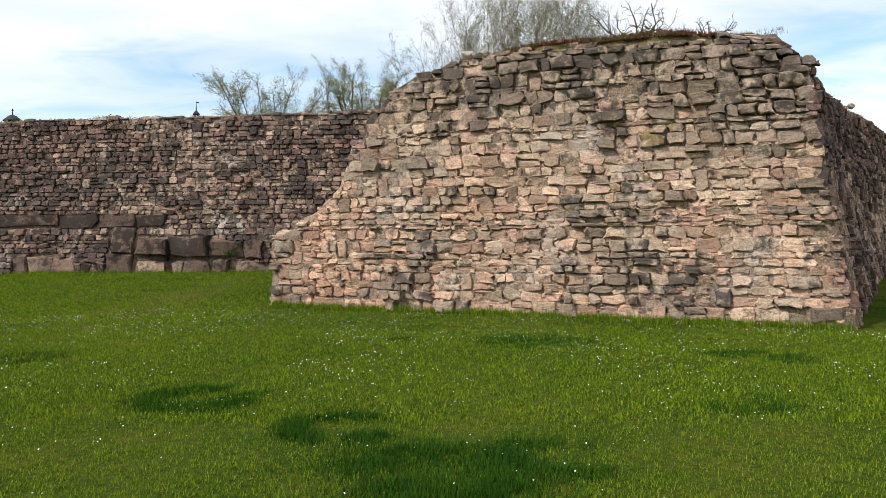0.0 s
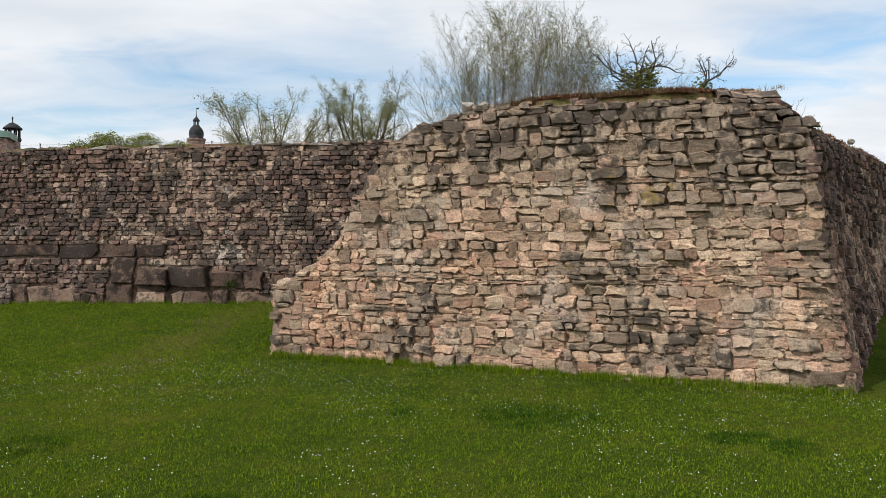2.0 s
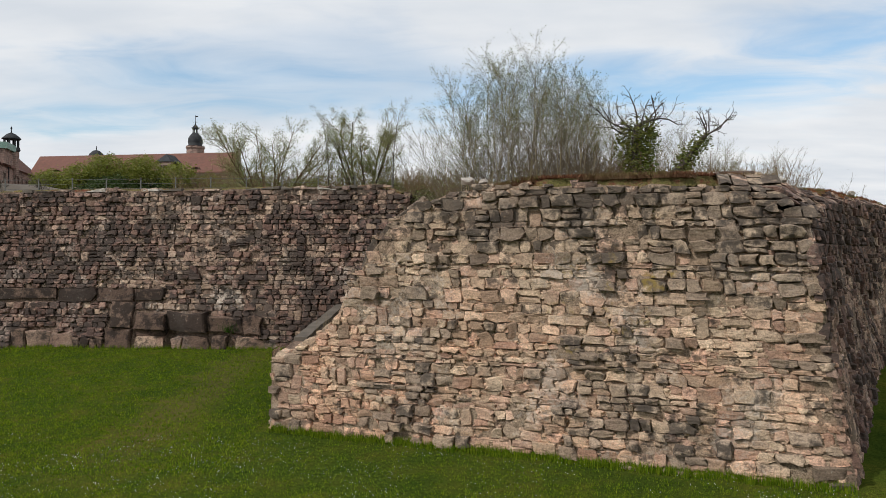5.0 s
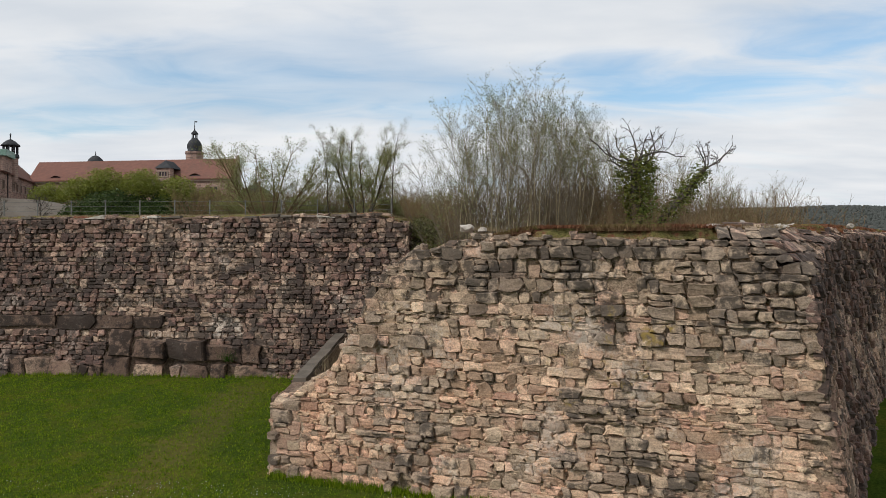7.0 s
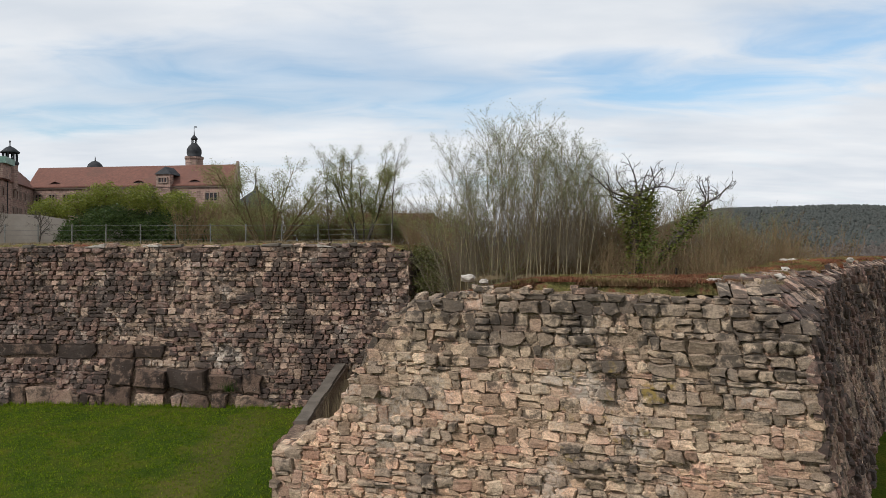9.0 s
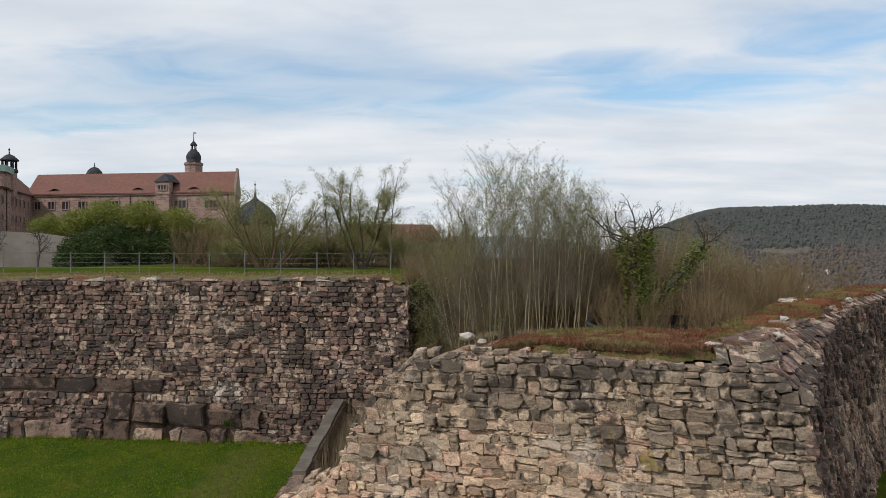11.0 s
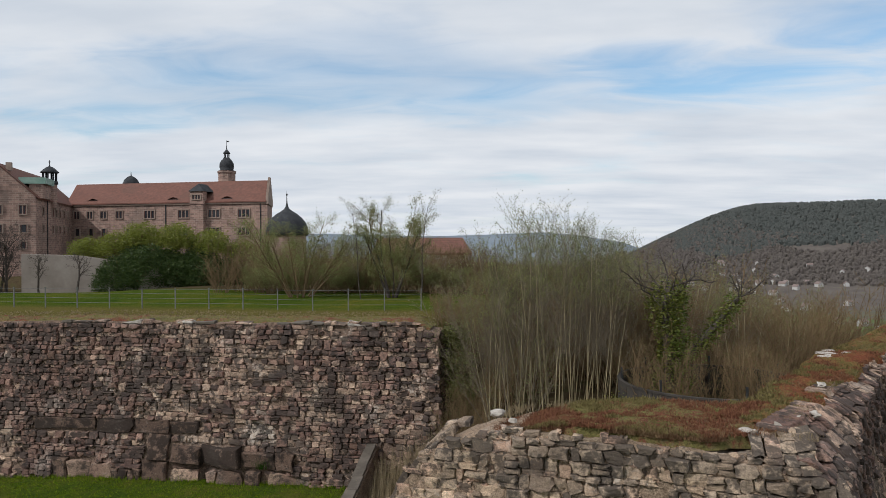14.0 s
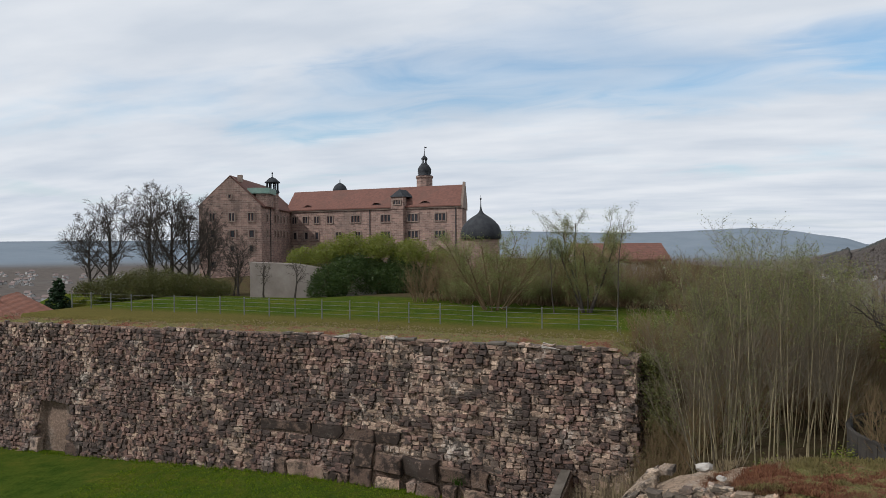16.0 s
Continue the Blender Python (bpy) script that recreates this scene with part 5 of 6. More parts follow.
def conifer(name, x, y, h, label):
    rng = random.Random(5)
    tree = new(name)
    tree.location = (x, y, ground_height(x, y))
    V, F = [], []
    tube(V, F, [Vector((0, 0, 0)), Vector((0, 0, h))], [0.12, 0.02], 6)
    mesh_ob("trunk", V, F, M_BARK_DARK, tree)
    V, F = [], []
    for k in range(260):
        t = rng.random() ** 0.8
        a = rng.uniform(0, 6.283)
        r = (1 - t) * h * 0.44 * rng.uniform(0.6, 1.1)
        leaf_quads(V, F, rng, Vector((math.cos(a) * r, math.sin(a) * r, t * h * 0.95 + 0.3)), 6, 0.13, 0.16)
    mesh_ob("needles", V, F, M_EVERGREEN, tree)
    return tagged(tree, label, "tree")


conifer("spruce", -50.6, 47.6, 2.9, "small dark green spruce at the slope edge")


# ---- the castle ----
def ashlar_material():
    m, n = material("castle_stone")
    uv = n.add("ShaderNodeTexCoord").outputs["Object"]
    sep = n.add("ShaderNodeSeparateXYZ", {0: uv})
    flat_uv = n.add("ShaderNodeCombineXYZ", {0: n.math("ADD", sep.outputs[0], sep.outputs[1]), 1: sep.outputs[2], 2: 0.0}).outputs[0]
    br = n.add("ShaderNodeTexBrick", {"Vector": flat_uv, "Color1": (0.345, 0.222, 0.18, 1), "Color2": (0.18, 0.118, 0.10, 1), "Mortar": (0.34, 0.265, 0.215, 1),
                                      "Scale": 1.0, "Mortar Size": 0.035, "Brick Width": 1.1, "Row Height": 0.42, "Bias": 0.0})
    big, mid = n.noise(n.pos, 0.22, 5.0, 0.65), n.noise(n.scaled(n.pos, (1, 1, 0.35)), 1.3, 5.0, 0.7)
    col = n.mix(0.7, br.outputs[0], n.ramp(mid, [(0.3, (0.6, 0.58, 0.56)), (0.55, (1, 1, 1)), (0.75, (1.3, 1.27, 1.2))]), "MULTIPLY")
    col = n.mix(n.math("MULTIPLY", n.step(big, 0.5, 0.68), 0.4), col, (0.13, 0.105, 0.09, 1))
    finish(n, col, 0.9, br.outputs[1], 0.03, 0.4)
    return m


def tile_material(name, a, b):
    m, n = material(name)
    wave = n.add("ShaderNodeTexWave", {"Vector": n.scaled(n.pos, (0.0, 0.0, 1.0)), "Scale": 1.4, "Distortion": 0.6, "Detail": 2.0}, bands_direction="Z").outputs[1]
    big, mid = n.noise(n.pos, 0.15, 5.0, 0.7), n.noise(n.pos, 1.8, 5.0, 0.75)
    col = n.mix(n.step(mid, 0.3, 0.7), (*a, 1), (*b, 1))
    col = n.mix(n.math("MULTIPLY", n.step(big, 0.48, 0.7), 0.5), col, (0.10, 0.06, 0.045, 1))
    col = n.mix(0.25, col, n.ramp(wave, [(0.0, (0.5, 0.5, 0.5)), (1.0, (1.15, 1.15, 1.15))]), "MULTIPLY")
    finish(n, col, 0.85, wave, 0.02, 0.5)
    return m


M_CASTLE = ashlar_material()
M_TRIM = plain("castle_trim", (0.25, 0.19, 0.155), (0.32, 0.25, 0.205), 1.0, 0.9)
M_ROOF = tile_material("clay_tiles", (0.115, 0.053, 0.040), (0.175, 0.078, 0.056))
M_SLATE = plain("dark_slate", (0.033, 0.0348, 0.039), (0.054, 0.0564, 0.06), 1.2, 0.75, spec=0.12)
M_COPPER = plain("green_copper", (0.19, 0.31, 0.26), (0.27, 0.39, 0.33), 0.8, 0.6)
M_GLASS = plain("old_window_glass", (0.02, 0.022, 0.026), (0.04, 0.04, 0.045), 0.6, 0.12)
M_FRAME = plain("window_frame_paint", (0.15, 0.06, 0.05), (0.19, 0.08, 0.065), 1.0, 0.7)


def ring(x, y, z, w, h, edge, depth):
    """An upright rectangular frame round an opening w by h, as one closed mesh."""
    bm = bmesh.new()
    loops = []
    for yy in (y - depth / 2, y + depth / 2):
        for e in (0.0, edge):
            loops.append([bm.verts.new((x + a * (w / 2 + e), yy, z + b * (h / 2 + e))) for a, b in ((-1, -1), (1, -1), (1, 1), (-1, 1))])
    inner0, outer0, inner1, outer1 = loops
    for p, q in ((outer0, inner0), (inner1, outer1), (inner0, inner1), (outer1, outer0)):
        for i in range(4):
            j = (i + 1) % 4
            bm.faces.new((p[i], p[j], q[j], q[i]))
    return bm


def window(parent, x, z, w, h, lights, y=0.0):
    """A mullioned window on the face y = 0 of its wing, which looks towards -y: stone surround, painted frames, dark panes."""
    win = part("window", ring(x, y - 0.04, z, w, h, 0.2, 0.34), M_TRIM, parent)
    for k in range(1, lights):
        part("mullion", boxes(((x - w / 2 + w * k / lights, y - 0.02, z), (0.16, 0.26, h))), M_TRIM, win)
    for k in range(lights):
        cx, pw = x - w / 2 + w * (k + 0.5) / lights, w / lights - 0.16
        part("pane", boxes(((cx, y - 0.03, z), (pw, 0.05, h))), M_GLASS, win)
        part("casement", ring(cx, y - 0.07, z, pw - 0.14, h - 0.14, 0.07, 0.05), M_FRAME, win)


def solid(name, V, F, mat, parent, label=""):
    return tagged(mesh_ob(name, V, F, mat, parent, name in ("dome", "cap")), label)


def gable_roof(x0, x1, y0, y1, eave, ridge, over=0.5, thick=0.25):
    ym = (y0 + y1) / 2
    V, F = [], []
    for x in (x0, x1):
        V += [(x, y0 - over, eave - 0.25), (x, ym, ridge), (x, y1 + over, eave - 0.25), (x, y1 + over, eave - 0.25 - thick), (x, ym, ridge - thick), (x, y0 - over, eave - 0.25 - thick)]
    F = [(i, (i + 1) % 6, (i + 1) % 6 + 6, i + 6) for i in range(6)] + [(5, 4, 3, 2, 1, 0), (6, 7, 8, 9, 10, 11)]
    return V, F


def lathe(profile, sides=20, cx=0.0, cy=0.0):
    V, F = [], []
    for r, z in profile:
        V += [(cx + r * math.cos(6.28319 * k / sides), cy + r * math.sin(6.28319 * k / sides), z) for k in range(sides)]
    for i in range(len(profile) - 1):
        F += [(i * sides + k, i * sides + (k + 1) % sides, (i + 1) * sides + (k + 1) % sides, (i + 1) * sides + k) for k in range(sides)]
    F += [tuple(range(sides - 1, -1, -1)), tuple((len(profile) - 1) * sides + k for k in range(sides))]
    return V, F


def house_at(name, x, y, rz, label):
    h = new(name)
    h.matrix_basis = Matrix.Translation(nearer((x, y, 0), 0.76)) @ pose(0, 0, 0, 0, 0, rz) @ Matrix.Scale(0.76, 4)
    return tagged(h, label, "castle", group="castle buildings")


def build_main_wing():
    h = house_at("castle_wing", -97.3, 166.4, math.degrees(math.atan2(-7.7, 50.7)), "long castle wing of brown sandstone under a red tiled roof")
    L, D, E, R = 51.3, 14.0, 19.8, 25.3
    skew = -0.38

    def slant(V, F):
        return [(x + skew * y, y, z) for x, y, z in V], F
    bm = boxes(((L / 2, D / 2, E / 2), (L, D, E)))
    for v in bm.verts:
        v.co.x += skew * v.co.y
    part("wall", bm, M_CASTLE, h)
    solid("roof", *slant(*gable_roof(-1.0, L - 0.3, 0, D, E + 0.35, R)), M_ROOF, h, "weathered red clay tile roof")
    part("cornice", boxes(((L / 2, -0.12, E - 0.30), (L, 0.4, 0.35))), M_TRIM, h)
    steps = 7
    out = [(-0.35, E - 0.6)]
    for k in range(steps):
        t0, t1 = k / steps, (k + 1) / steps
        z = E + 0.6 + (R - E) * t1
        out += [(-0.35 + (D / 2 + 0.1) * t0, z), (-0.35 + (D / 2 + 0.1) * t1, z)]
    out += [(D - a + 0.0, b) for a, b in reversed(out[1:])] + [(D + 0.35, E - 0.6)]
    n = len(out)
    V = [(L - 0.35, a, b) for a, b in out] + [(L + 0.25, a, b) for a, b in out]
    F = [tuple(range(n - 1, -1, -1)), tuple(range(n, 2 * n))] + [(i, (i + 1) % n, (i + 1) % n + n, i + n) for i in range(n)]
    solid("stepped_gable", *slant(V, F), M_TRIM, h)
    for x, n_l, wd in ((1.8, 2, 1.5), (5.4, 2, 1.6), (9.1, 2, 1.6), (13.3, 2, 1.7), (21.3, 3, 2.7), (30.25, 3, 2.8), (38.0, 3, 2.9), (45.5, 3, 2.9)):
        window(h, x, 17.15, wd, 1.75, n_l)
    for x, n_l, wd in ((2.0, 1, 1.1), (5.7, 1, 1.1), (9.2, 1, 1.1), (16, 2, 1.7), (22, 2, 1.7), (30.2, 3, 2.8), (38.0, 3, 2.9), (45.45, 3, 2.9)):
        window(h, x, 13.0, wd, 1.75, n_l)
    for x in (25.6, 49.6):
        part("downpipe", boxes(((x, -0.12, 11), (0.14, 0.14, 17))), M_SLATE, h)
    bay = part("bay", boxes(((34.3, -0.5, 11.2), (3.4, 1.6, 22.4)), ((34.3, -0.5, 19.5), (3.7, 1.9, 0.3))), M_CASTLE, h, "narrow projecting stair bay")
    window(bay, 34.3, 20.95, 2.0, 1.0, 3, -1.3)
    V = [(32.3, -1.6, 22.3), (36.3, -1.6, 22.3), (36.3, 3.4, 22.3), (32.3, 3.4, 22.3), (34.3, -0.3, 24.2), (34.3, 3.4, 24.2)]
    solid("bay_roof", V, [(0, 1, 4), (1, 2, 5, 4), (2, 3, 5), (3, 0, 4, 5), (3, 2, 1, 0)], M_SLATE, bay)
    for x in (5.9, 27.3, 41.1):
        V, F = [], []
        for j, (dy, dz) in enumerate(((0.0, 0.0), (2.2, 0.75))):
            for i in range(9):
                t = i / 8 * 2 - 1
                V.append((x + 2.1 * t, 0.35 + dy, 20.30 + dz + (0.85 - 0.6 * j) * math.cos(t * math.pi / 2) ** 1.5))
        F = [(i, i + 1, i + 10, i + 9) for i in range(8)]
        d = solid("dormer", V, F, M_ROOF, h)
        part("dormer_window", boxes(((x, 0.50, 20.45), (2.3, 0.1, 0.5))), M_GLASS, d)


def build_gable_wing():
    h = house_at("castle_gable_wing", -101.2, 133.6, math.degrees(math.atan2(4.3, 13.4)), "gabled castle wing of brown sandstone with small windows")
    W, D, E, R = 14.1, 36.0, 19.7, 26.4
    out = [(0, 0), (W, 0), (W, E), (W / 2, R - 0.15), (0, E)]
    V = [(a, 0, b) for a, b in out] + [(a, D, b) for a, b in out]
    solid("wall", V, [(0, 1, 2, 3, 4), (9, 8, 7, 6, 5)] + [(i, i + 5, (i + 1) % 5 + 5, (i + 1) % 5) for i in range(5)], M_CASTLE, h)
    V, F = [], []
    for y in (0.12, D):
        V += [(-0.45, y, E - 0.35), (W / 2, y, R + 0.0), (W + 0.45, y, E - 0.35), (W + 0.45, y, E - 0.2), (W / 2, y, R + 0.18), (-0.45, y, E - 0.2)]
    F = [(i, i + 6, (i + 1) % 6 + 6, (i + 1) % 6) for i in range(6)] + [(0, 1, 2, 3, 4, 5), (11, 10, 9, 8, 7, 6)]
    solid("roof", V, F, M_ROOF, h, "steep red tiled roof")
    part("chimney", boxes(((W / 2 + 1.6, 2.5, 26.0), (1.0, 0.9, 1.6))), M_TRIM, h)
    for x, z, s in ((3.0, 17.1, 1.3), (7.42, 17.1, 1.3), (11.75, 17.1, 1.3), (3.15, 13.3, 1.15), (7.55, 13.3, 1.15), (11.9, 13.3, 1.15), (3.1, 9.95, 1.0), (7.5, 9.95, 1.0), (11.85, 9.98, 1.0), (11.9, 6.3, 1.0), (3.1, 6.3, 1.0)):
        window(h, x, z, s, s * 1.35, 1 if s < 1.2 else 2)
    window(h, 7.0, 21.8, 0.6, 0.8, 1)
    side_wall = new("side_windows")
    side_wall.parent = h
    side_wall.matrix_basis = pose(W, 0, 0, 0, 0, 90)
    for x in (5.0, 12.5, 15.4, 18.4, 22.1, 25.5):
        window(side_wall, x, 17.0, 1.1, 1.7, 1)
        window(side_wall, x, 13.35, 1.0, 1.6, 1)
    part("downpipe", boxes(((W + 0.12, 8.0, 12), (0.16, 0.16, 15))), M_SLATE, h)
    # copper-roofed lift house on the right slope
    part("roof_house", boxes(((W - 0.6, 5.5, 21.3), (2.6, 6.0, 3.4))), M_CASTLE, h)
    part("copper_roof", boxes(((W - 1.2, 5.5, 23.2), (5.0, 6.6, 1.3))), M_COPPER, h, "pale green copper roof")


def build_lantern():
    t = house_at("castle_lantern_turret", -92.3, 150.0, 17, "open belfry lantern with a slate cap")
    solid("base", *lathe([(1.5, 18), (1.5, 23.2)], 8), M_CASTLE, t)
    solid("plinth", *lathe([(1.6, 23.2), (1.75, 23.5), (1.6, 24.0)], 8), M_SLATE, t)
    for k in range(8):
        a = 6.2832 * k / 8
        part("column", boxes(((1.35 * math.cos(a), 1.35 * math.sin(a), 24.9), (0.28, 0.28, 1.9))), M_SLATE, t)
    solid("cap", *lathe([(1.9, 25.8), (1.9, 26.0), (0.9, 26.9), (0.12, 27.3), (0.1, 28.0), (0.22, 28.2), (0.02, 28.6)], 8), M_SLATE, t)


def build_tower():
    t = house_at("castle_tower", -67.0, 190.0, 10, "round stone castle tower with a dark onion dome")
    solid("shaft", *lathe([(2.3, 3), (2.3, 29.3), (2.5, 29.6), (2.5, 30.1)], 10), M_CASTLE, t)
    solid("dome", *lathe([(2.45, 30.1), (1.75, 30.4), (1.95, 31.2), (1.9, 32.1), (1.45, 33.0), (0.95, 33.5), (0.8, 33.8)], 24), M_SLATE, t, "dark slate onion dome")
    for k in range(6):
        a = 6.2832 * k / 6
        part("column", boxes(((0.65 * math.cos(a), 0.65 * math.sin(a), 34.4), (0.16, 0.16, 1.5))), M_SLATE, t)
    solid("spire", *lathe([(0.95, 34.9), (0.9, 35.2), (0.5, 35.7), (0.15, 36.1), (0.07, 37.4), (0.04, 38.6)], 10), M_SLATE, t)
    part("weather_vane", boxes(((0.35, 0, 38.3), (0.7, 0.05, 0.3))), M_IRON, t)
    t = house_at("castle_stair_dome", -92.1, 186.5, 0, "small dark dome behind the roof ridge")
    solid("shaft", *lathe([(1.9, 3), (1.9, 26.0)], 14), M_CASTLE, t)
    solid("dome", *lathe([(2.15, 25.9), (2.1, 26.7), (1.7, 27.6), (0.9, 28.4), (0.15, 28.7), (0.06, 29.8)], 24), M_SLATE, t)
    t = house_at("castle_round_tower", -38.7, 146.0, 0, "round corner tower with a dark bell-shaped dome")
    solid("wall", *lathe([(4.0, 2), (4.0, 11.8)], 24), M_CASTLE, t)
    solid("dome", *lathe([(4.4, 11.7), (4.45, 12.6), (4.3, 13.6), (3.85, 14.6), (3.1, 15.5), (2.2, 16.25), (1.25, 16.85), (0.6, 17.3), (0.27, 17.9), (0.12, 18.8), (0.06, 20.2)], 32), M_SLATE, t, "dark slate dome")
    solid("finial", *lathe([(0.05, 20.1), (0.26, 20.35), (0.05, 20.6), (0.03, 21.2)], 8), M_IRON, t)


build_main_wing()
build_gable_wing()
build_lantern()
build_tower()


def simple_house(name, x, y, z, rz, L, D, wall_h, roof_h, wall_mat, label, rows=(), chimney=None, tiles=None):
    h = new(name)
    h.matrix_basis = pose(x, y, z, 0, 0, rz)
    tagged(h, label, "house")
    ym = D / 2
    out = [(0, -1.5), (D, -1.5), (D, wall_h), (ym, wall_h + roof_h - 0.1), (0, wall_h)]
    V = [(-L / 2, a, b) for a, b in out] + [(L / 2, a, b) for a, b in out]
    solid("wall", V, [(4, 3, 2, 1, 0), (5, 6, 7, 8, 9)] + [(i, (i + 1) % 5, (i + 1) % 5 + 5, i + 5) for i in range(5)], wall_mat, h)
    solid("roof", *gable_roof(-L / 2 - 0.3, L / 2 + 0.3, 0, D, wall_h + 0.3, wall_h + roof_h + 0.2), tiles or M_ROOF, h)
    for wx, wz in rows:
        window(h, wx, wz, 0.9, 1.2, 1)
    if chimney:
        part("chimney", boxes(((chimney[0], chimney[1], wall_h + roof_h * 0.6), (0.7, 0.6, 2.0)), ((chimney[0], chimney[1], wall_h + roof_h * 0.6 + 1.0), (0.85, 0.75, 0.15))), M_TRIM, h)
    return h


M_RENDER = plain("pale_render", (0.45, 0.39, 0.31), (0.52, 0.46, 0.38), 0.7, 0.9)
simple_house("outbuilding", -4.9, 78.5, 6.2, 18, 9.6, 6, 2.9, 1.6, M_RENDER, "low outbuilding with a red tiled roof behind the hedge", [(-3, 2), (0, 2), (3, 2)])
w = prism("wall_bank", [(-9.5, 81.3, 3.5), (-1.0, 84.0, 3.5), (-1.0, 84.0, 7.9), (-5.0, 82.7, 8.6), (-9.5, 81.3, 8.2)], (-0.3, 0.95, 0), 1.0, M_PALE_WALL)
tagged(w, "tan stone bank wall behind bushes", "wall", kind="structure")
M_ROOF_NEW = tile_material("orange_clay_tiles", (0.20, 0.078, 0.048), (0.30, 0.125, 0.078))
simple_house("gatehouse", -43.0, 38.8, 3.5, 127.7, 11.0, 5.0, 2.1, 1.7, M_RENDER, "small house with a red tiled roof and chimney beside the wall", chimney=(-1.2, 2.5), tiles=M_ROOF_NEW)


# ---- the valley: villages and woods ----
def build_valley():
    rng = random.Random(55)
    pale = plain("village_render", (0.40, 0.39, 0.375), (0.50, 0.485, 0.46), 0.05, 0.9)
    tiles = plain("village_tiles", (0.185, 0.14, 0.125), (0.23, 0.18, 0.165), 0.05, 0.9)
    for c, (az, d0, n) in enumerate(((24, 980, 20), (28, 900, 10), (19, 1000, 14), (34, 820, 6), (-50, 1300, 26), (-47, 950, 18), (-52, 1700, 26), (-45, 1500, 16), (8, 1100, 10))):
        for _ in range(n):
            a, d = radians(az + rng.gauss(0, 2.4)), d0 + rng.gauss(0, 70)
            x, y = d * math.sin(a), d * math.cos(a)
            z = ground_height(x, y)
            L, D, H, R = rng.uniform(6, 10), rng.uniform(5, 7), rng.uniform(3, 4.5), rng.uniform(2.2, 3)
            h = new("village_house")
            h.matrix_basis = pose(x, y, z, 0, 0, rng.uniform(0, 180))
            tagged(h, "small white rendered village house far below", "house", "village houses")
            out = [(-D / 2, -4), (D / 2, -4), (D / 2, H), (0, H + R - 0.2), (-D / 2, H)]
            V = [(-L / 2, p, q) for p, q in out] + [(L / 2, p, q) for p, q in out]
            solid("wall", V, [(4, 3, 2, 1, 0), (5, 6, 7, 8, 9)] + [(i, (i + 1) % 5, (i + 1) % 5 + 5, i + 5) for i in range(5)], pale, h)
            solid("roof", *gable_roof(-L / 2 - 0.4, L / 2 + 0.4, -D / 2, D / 2, H + 0.3, H + R), tiles, h)
    a = radians(30.2)
    x, y = 640 * math.sin(a), 640 * math.cos(a)
    z = ground_height(x, y)
    b = new("office_block")
    b.matrix_basis = pose(x, y, z, 0, 0, 20)
    tagged(b, "white flat-roofed office block in the valley", "building")
    part("wall", boxes(((0, 0, 4), (16, 10, 12)), ((-9, -3, 0), (14, 9, 7))), pale, b)
    for fz in (2.0, 5.0, 8.0):
        for k in range(6):
            part("window", boxes(((-6.3 + 2.5 * k, -5.02, fz), (1.7, 0.2, 1.5))), M_GLASS, b)

    def wood(name, count, test, hgt, mats, label, seed):
        rng = random.Random(seed)
        V, F = [], []
        made = 0
        while made < count:
            az, d = radians(rng.uniform(9, 62)), rng.uniform(760, 1750)
            x, y = d * math.sin(az), d * math.cos(az)
            z = ground_height(x, y)
            if not test(x, y, z):
                continue
            made += 1
            h, r = hgt * rng.uniform(0.7, 1.2), hgt * rng.uniform(0.38, 0.6)
            o = len(V)
            for k in range(5):
                t = 6.283 * k / 5 + rng.random()
                V.append((x + r * math.cos(t), y + r * math.sin(t), z - 1))
            for k in range(5):
                t = 6.283 * k / 5 + rng.random()
                V.append((x + 0.85 * r * math.cos(t), y + 0.85 * r * math.sin(t), z + h * 0.62))
            V.append((x, y, z + h))
            F += [(o + k, o + (k + 1) % 5, o + 5 + (k + 1) % 5, o + 5 + k) for k in range(5)] + [(o + 5 + k, o + 5 + (k + 1) % 5, o + 10) for k in range(5)]
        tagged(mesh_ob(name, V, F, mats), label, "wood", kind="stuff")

    # both woods have distance haze mixed into their leaf and twig colours
    wood("conifer_wood", 20000, lambda x, y, z: z > 5 + 60 * N(x, y, 3, 0.004), 7, leaf_material("hazed_conifers", (0.070, 0.078, 0.072), (0.088, 0.093, 0.086), 0.9), "dark conifer wood covering the upper hill", 61)
    wood("bare_wood", 13000, lambda x, y, z: -45 < z < 35 + 60 * N(x, y, 3, 0.004) and N(x, y, 8, 0.006) > -0.35, 6, leaf_material("hazed_bare_trees", (0.100, 0.085, 0.077), (0.130, 0.112, 0.098), 0.9), "hazy leafless wood on the lower hillside", 62)


build_valley()


# ---- lawn: blades, rings of lush grass, daisies ----
# x, y, radius, tufts, width of the band, direction and half width of the gap in degrees
RINGS = [(-2.45, 6.98, 0.48, 1000, 0.12, 0, 0), (-0.86, 5.82, 0.42, 800, 0.08, 10, 40), (-0.05, 4.62, 0.52, 1300, 0.16, 200, 20), (0.86, 5.0, 0.42, 600, 0.10, 0, 60), (-0.28, 5.45, 0.36, 260, 0.10, 90, 120),
         (1.38, 11.3, 0.62, 700, 0.28, 0, 0), (4.4, 9.75, 0.48, 560, 0.16, 230, 50), (2.85, 6.8, 0.42, 300, 0.12, 120, 90), (-0.68, 11.5, 0.15, 70, 0.10, 0, 0), (-5.7, 9.55, 0.42, 200, 0.16, 0, 0)]


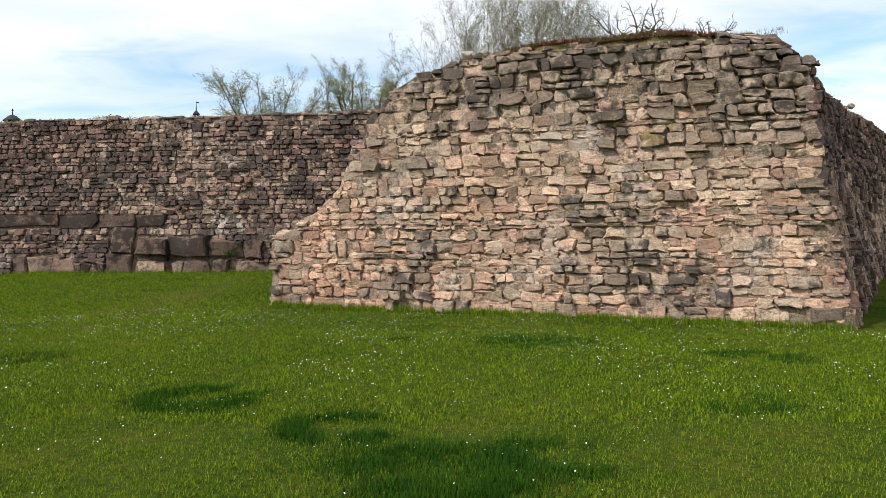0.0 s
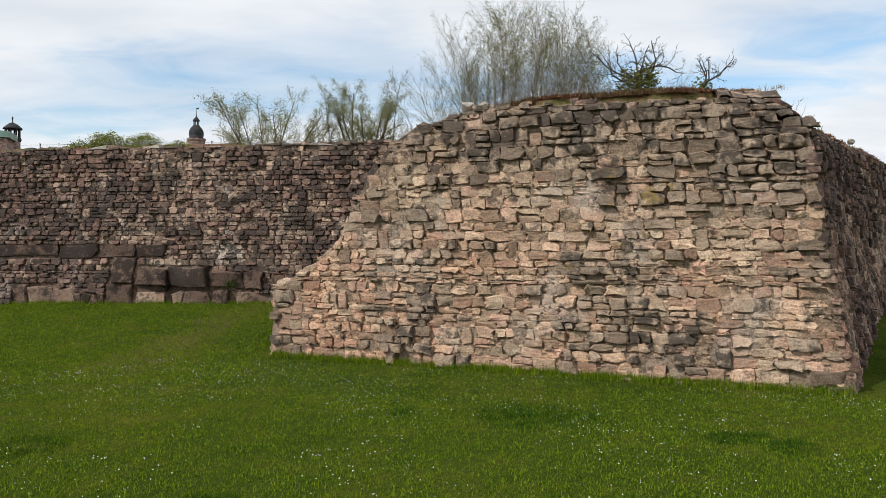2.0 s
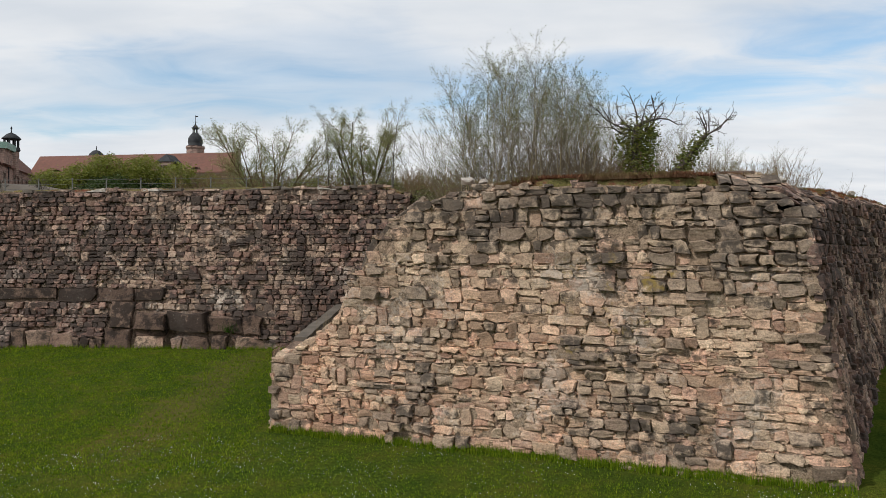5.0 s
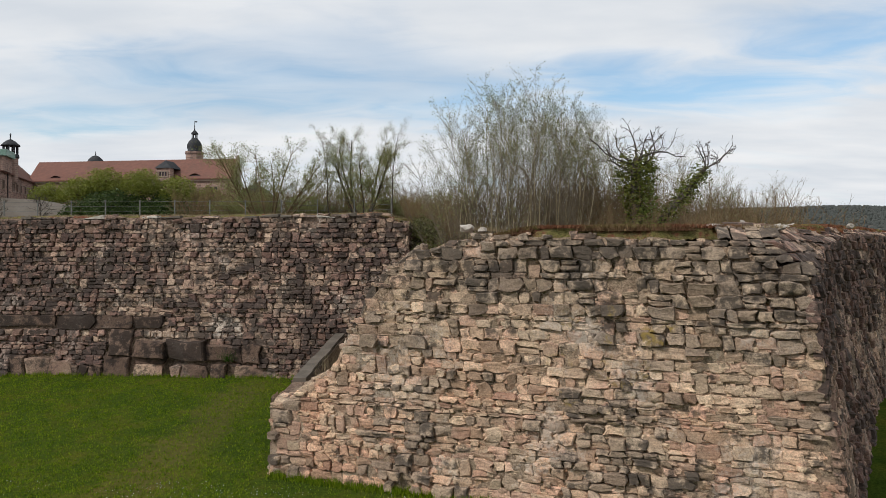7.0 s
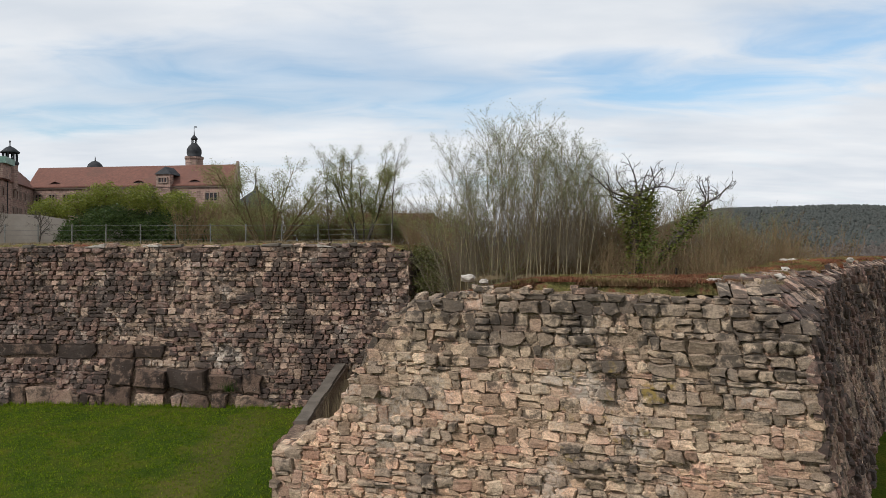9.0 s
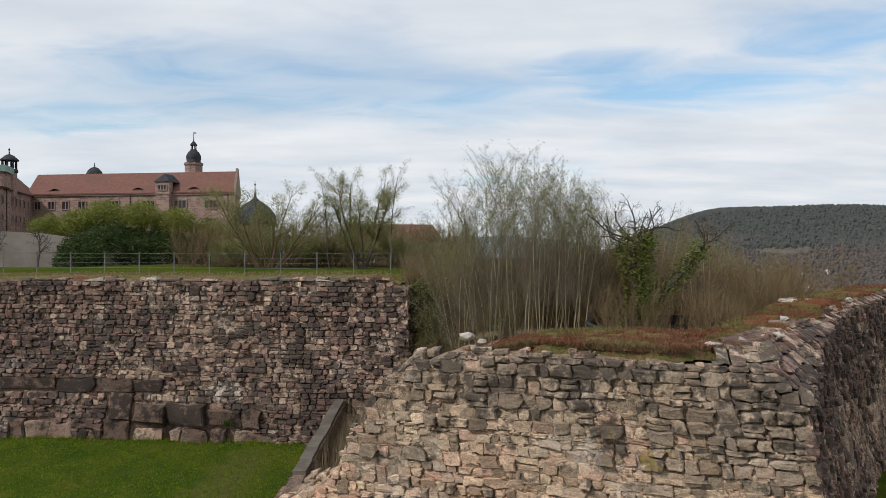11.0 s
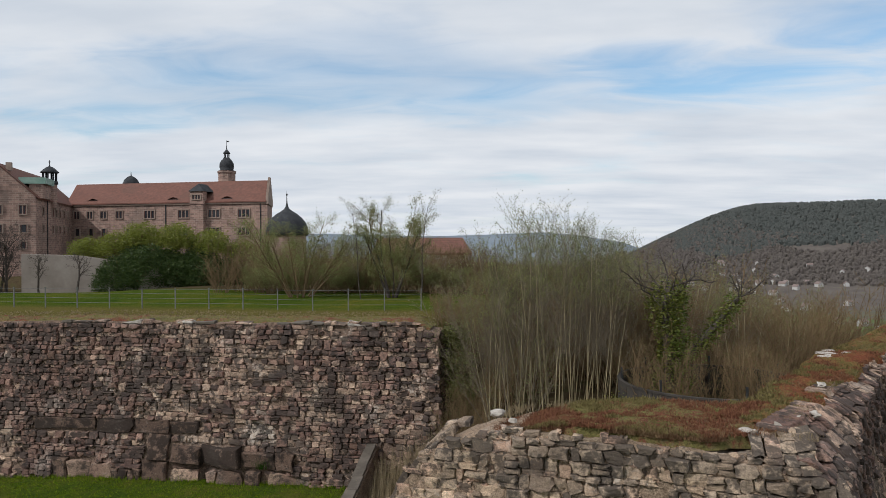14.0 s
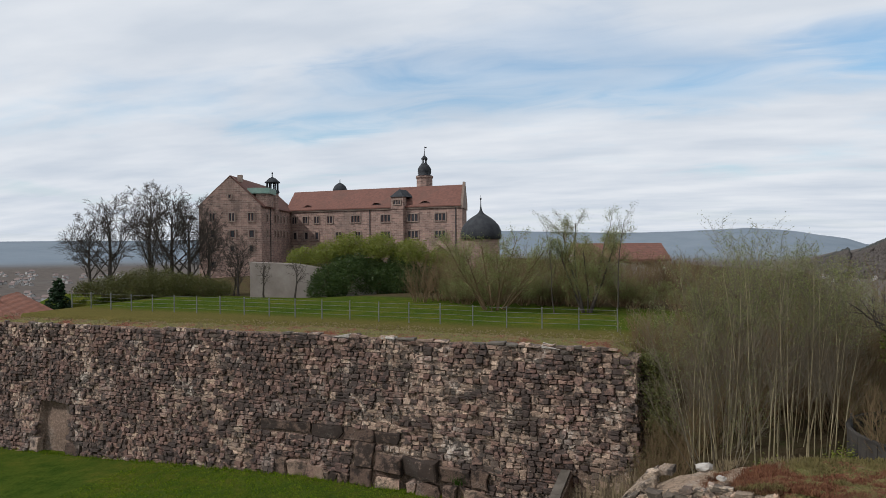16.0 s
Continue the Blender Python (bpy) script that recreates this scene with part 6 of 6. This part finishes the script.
def build_lawn():
    rng = random.Random(41)
    near, mid = [], []
    for _ in range(34000):
        y = 2.6 + 10.5 * rng.random() ** 1.3
        x = rng.uniform(-1, 1) * (y * 0.68 + 0.6)
        near.append((x, y, ground_height(x, y)))
    for _ in range(26000):
        y = 6 + 12.0 * rng.random()
        x = rng.uniform(-1, 1) * (y * 0.68 + 0.6)
        if y < 15.6 - 0.332 * x and (x < 7.6 or y < 13):
            mid.append((x, y, ground_height(x, y)))
    tuft_field("lawn_grass", rng, near, 6, 0.010, 0.032, 0.0050, M_BLADE, "short mown green lawn grass", 1.3)
    tuft_field("lawn_grass", rng, mid, 4, 0.016, 0.05, 0.009, M_BLADE, "short mown green lawn grass", 1.3)
    lush = []
    for cx, cy, r, count, band, facing, half in RINGS:
        for _ in range(count):
            a = rng.uniform(0, 6.283)
            k = r + rng.gauss(0, band)
            if abs((math.degrees(a) - facing + 180) % 360 - 180) < half * rng.uniform(0.7, 1.1) or N(math.cos(a) + cx, math.sin(a) + cy, 4, 1.6) < -0.45:
                continue
            x, y = cx + k * math.cos(a), cy + k * math.sin(a)
            lush.append((x, y, ground_height(x, y)))
    for _ in range(500):
        x, y = rng.gauss(-0.05, 0.42), rng.gauss(4.35, 0.3)
        lush.append((x, y, ground_height(x, y)))
    tuft_field("lush_grass", rng, lush, 6, 0.03, 0.075, 0.004, M_BLADE_DARK, "darker longer grass in fairy rings on the lawn", 0.9)
    rest = []
    for _ in range(30000):
        x, y = rng.uniform(-26, -4.4), rng.uniform(14, 30)
        if y < 26.3 - 0.117 * x and x < -4.4:
            rest.append((x, y, ground_height(x, y)))
    tuft_field("lawn_grass", rng, rest, 4, 0.03, 0.06, 0.012, M_BLADE, "short mown green lawn grass", 1.3)
    weed = [(-8.4 + rng.gauss(0, 0.16), 27.42 + rng.gauss(0, 0.03), 1.2 + 0.15 * rng.random()) for _ in range(26)]
    tuft_field("weeds", rng, weed, 3, 0.15, 0.5, 0.008, M_BLADE_DARK, "tall green weeds growing against the wall foot", 0.5)
    stalks = [(rng.uniform(-3.5, -0.8), rng.uniform(18.6, 26.6)) for _ in range(700)]
    tuft_field("dry_stalks", rng, [(x, y, ground_height(x, y)) for x, y in stalks], 4, 0.5, 1.5, 0.008, M_DRY, "tall dry stalks filling the ditch behind the wall", 0.5)
    base = []
    for _ in range(1500):
        u = rng.uniform(0.1, front.length)
        p = front.at(u, 0, 0.03 + 0.3 * rng.random() ** 2)
        base.append((p.x, p.y, ground_height(p.x, p.y)))
    for _ in range(1500):
        u = rng.uniform(0.1, back_face.length - 2)
        p = back_face.at(u, 0.3, 0.03 + 0.4 * rng.random() ** 2)
        base.append((p.x, p.y, ground_height(p.x, p.y)))
    tuft_field("verge_grass", rng, base, 7, 0.06, 0.2, 0.008, M_BLADE, "uncut grass along the wall foot")
    V, F = [], []
    for _ in range(4200):
        y = 3.2 + 13.5 * rng.random() ** 0.48
        x = rng.uniform(-1, 1) * (y * 0.68 + 0.6)
        if y > 15.7 - 0.332 * x or N(x, y, 2, 0.55) + 0.35 * N(x, y, 6, 2.0) < -0.12:
            continue
        z = ground_height(x, y) + rng.uniform(0.025, 0.045)
        r, o = rng.uniform(0.0035, 0.0068) * (1.0 if y < 7 else 1.3), len(V)
        tx, ty = rng.uniform(-0.4, 0.4), rng.uniform(-0.8, 0.1)
        V += [(x + r * math.cos(a), y + r * math.sin(a), z + r * (tx * math.cos(a) + ty * -math.sin(a))) for a in (0, 1.047, 2.094, 3.142, 4.189, 5.236)]
        V.append((x, y, z - 0.006))
        F += [(o, o + 1, o + 2, o + 3, o + 4, o + 5)] + [(o + k, o + 6, o + (k + 1) % 6) for k in range(6)]
    tagged(mesh_ob("daisies", V, F, M_DAISY), "scattered small white daisies in the lawn", "flowers", kind="stuff")


build_lawn()
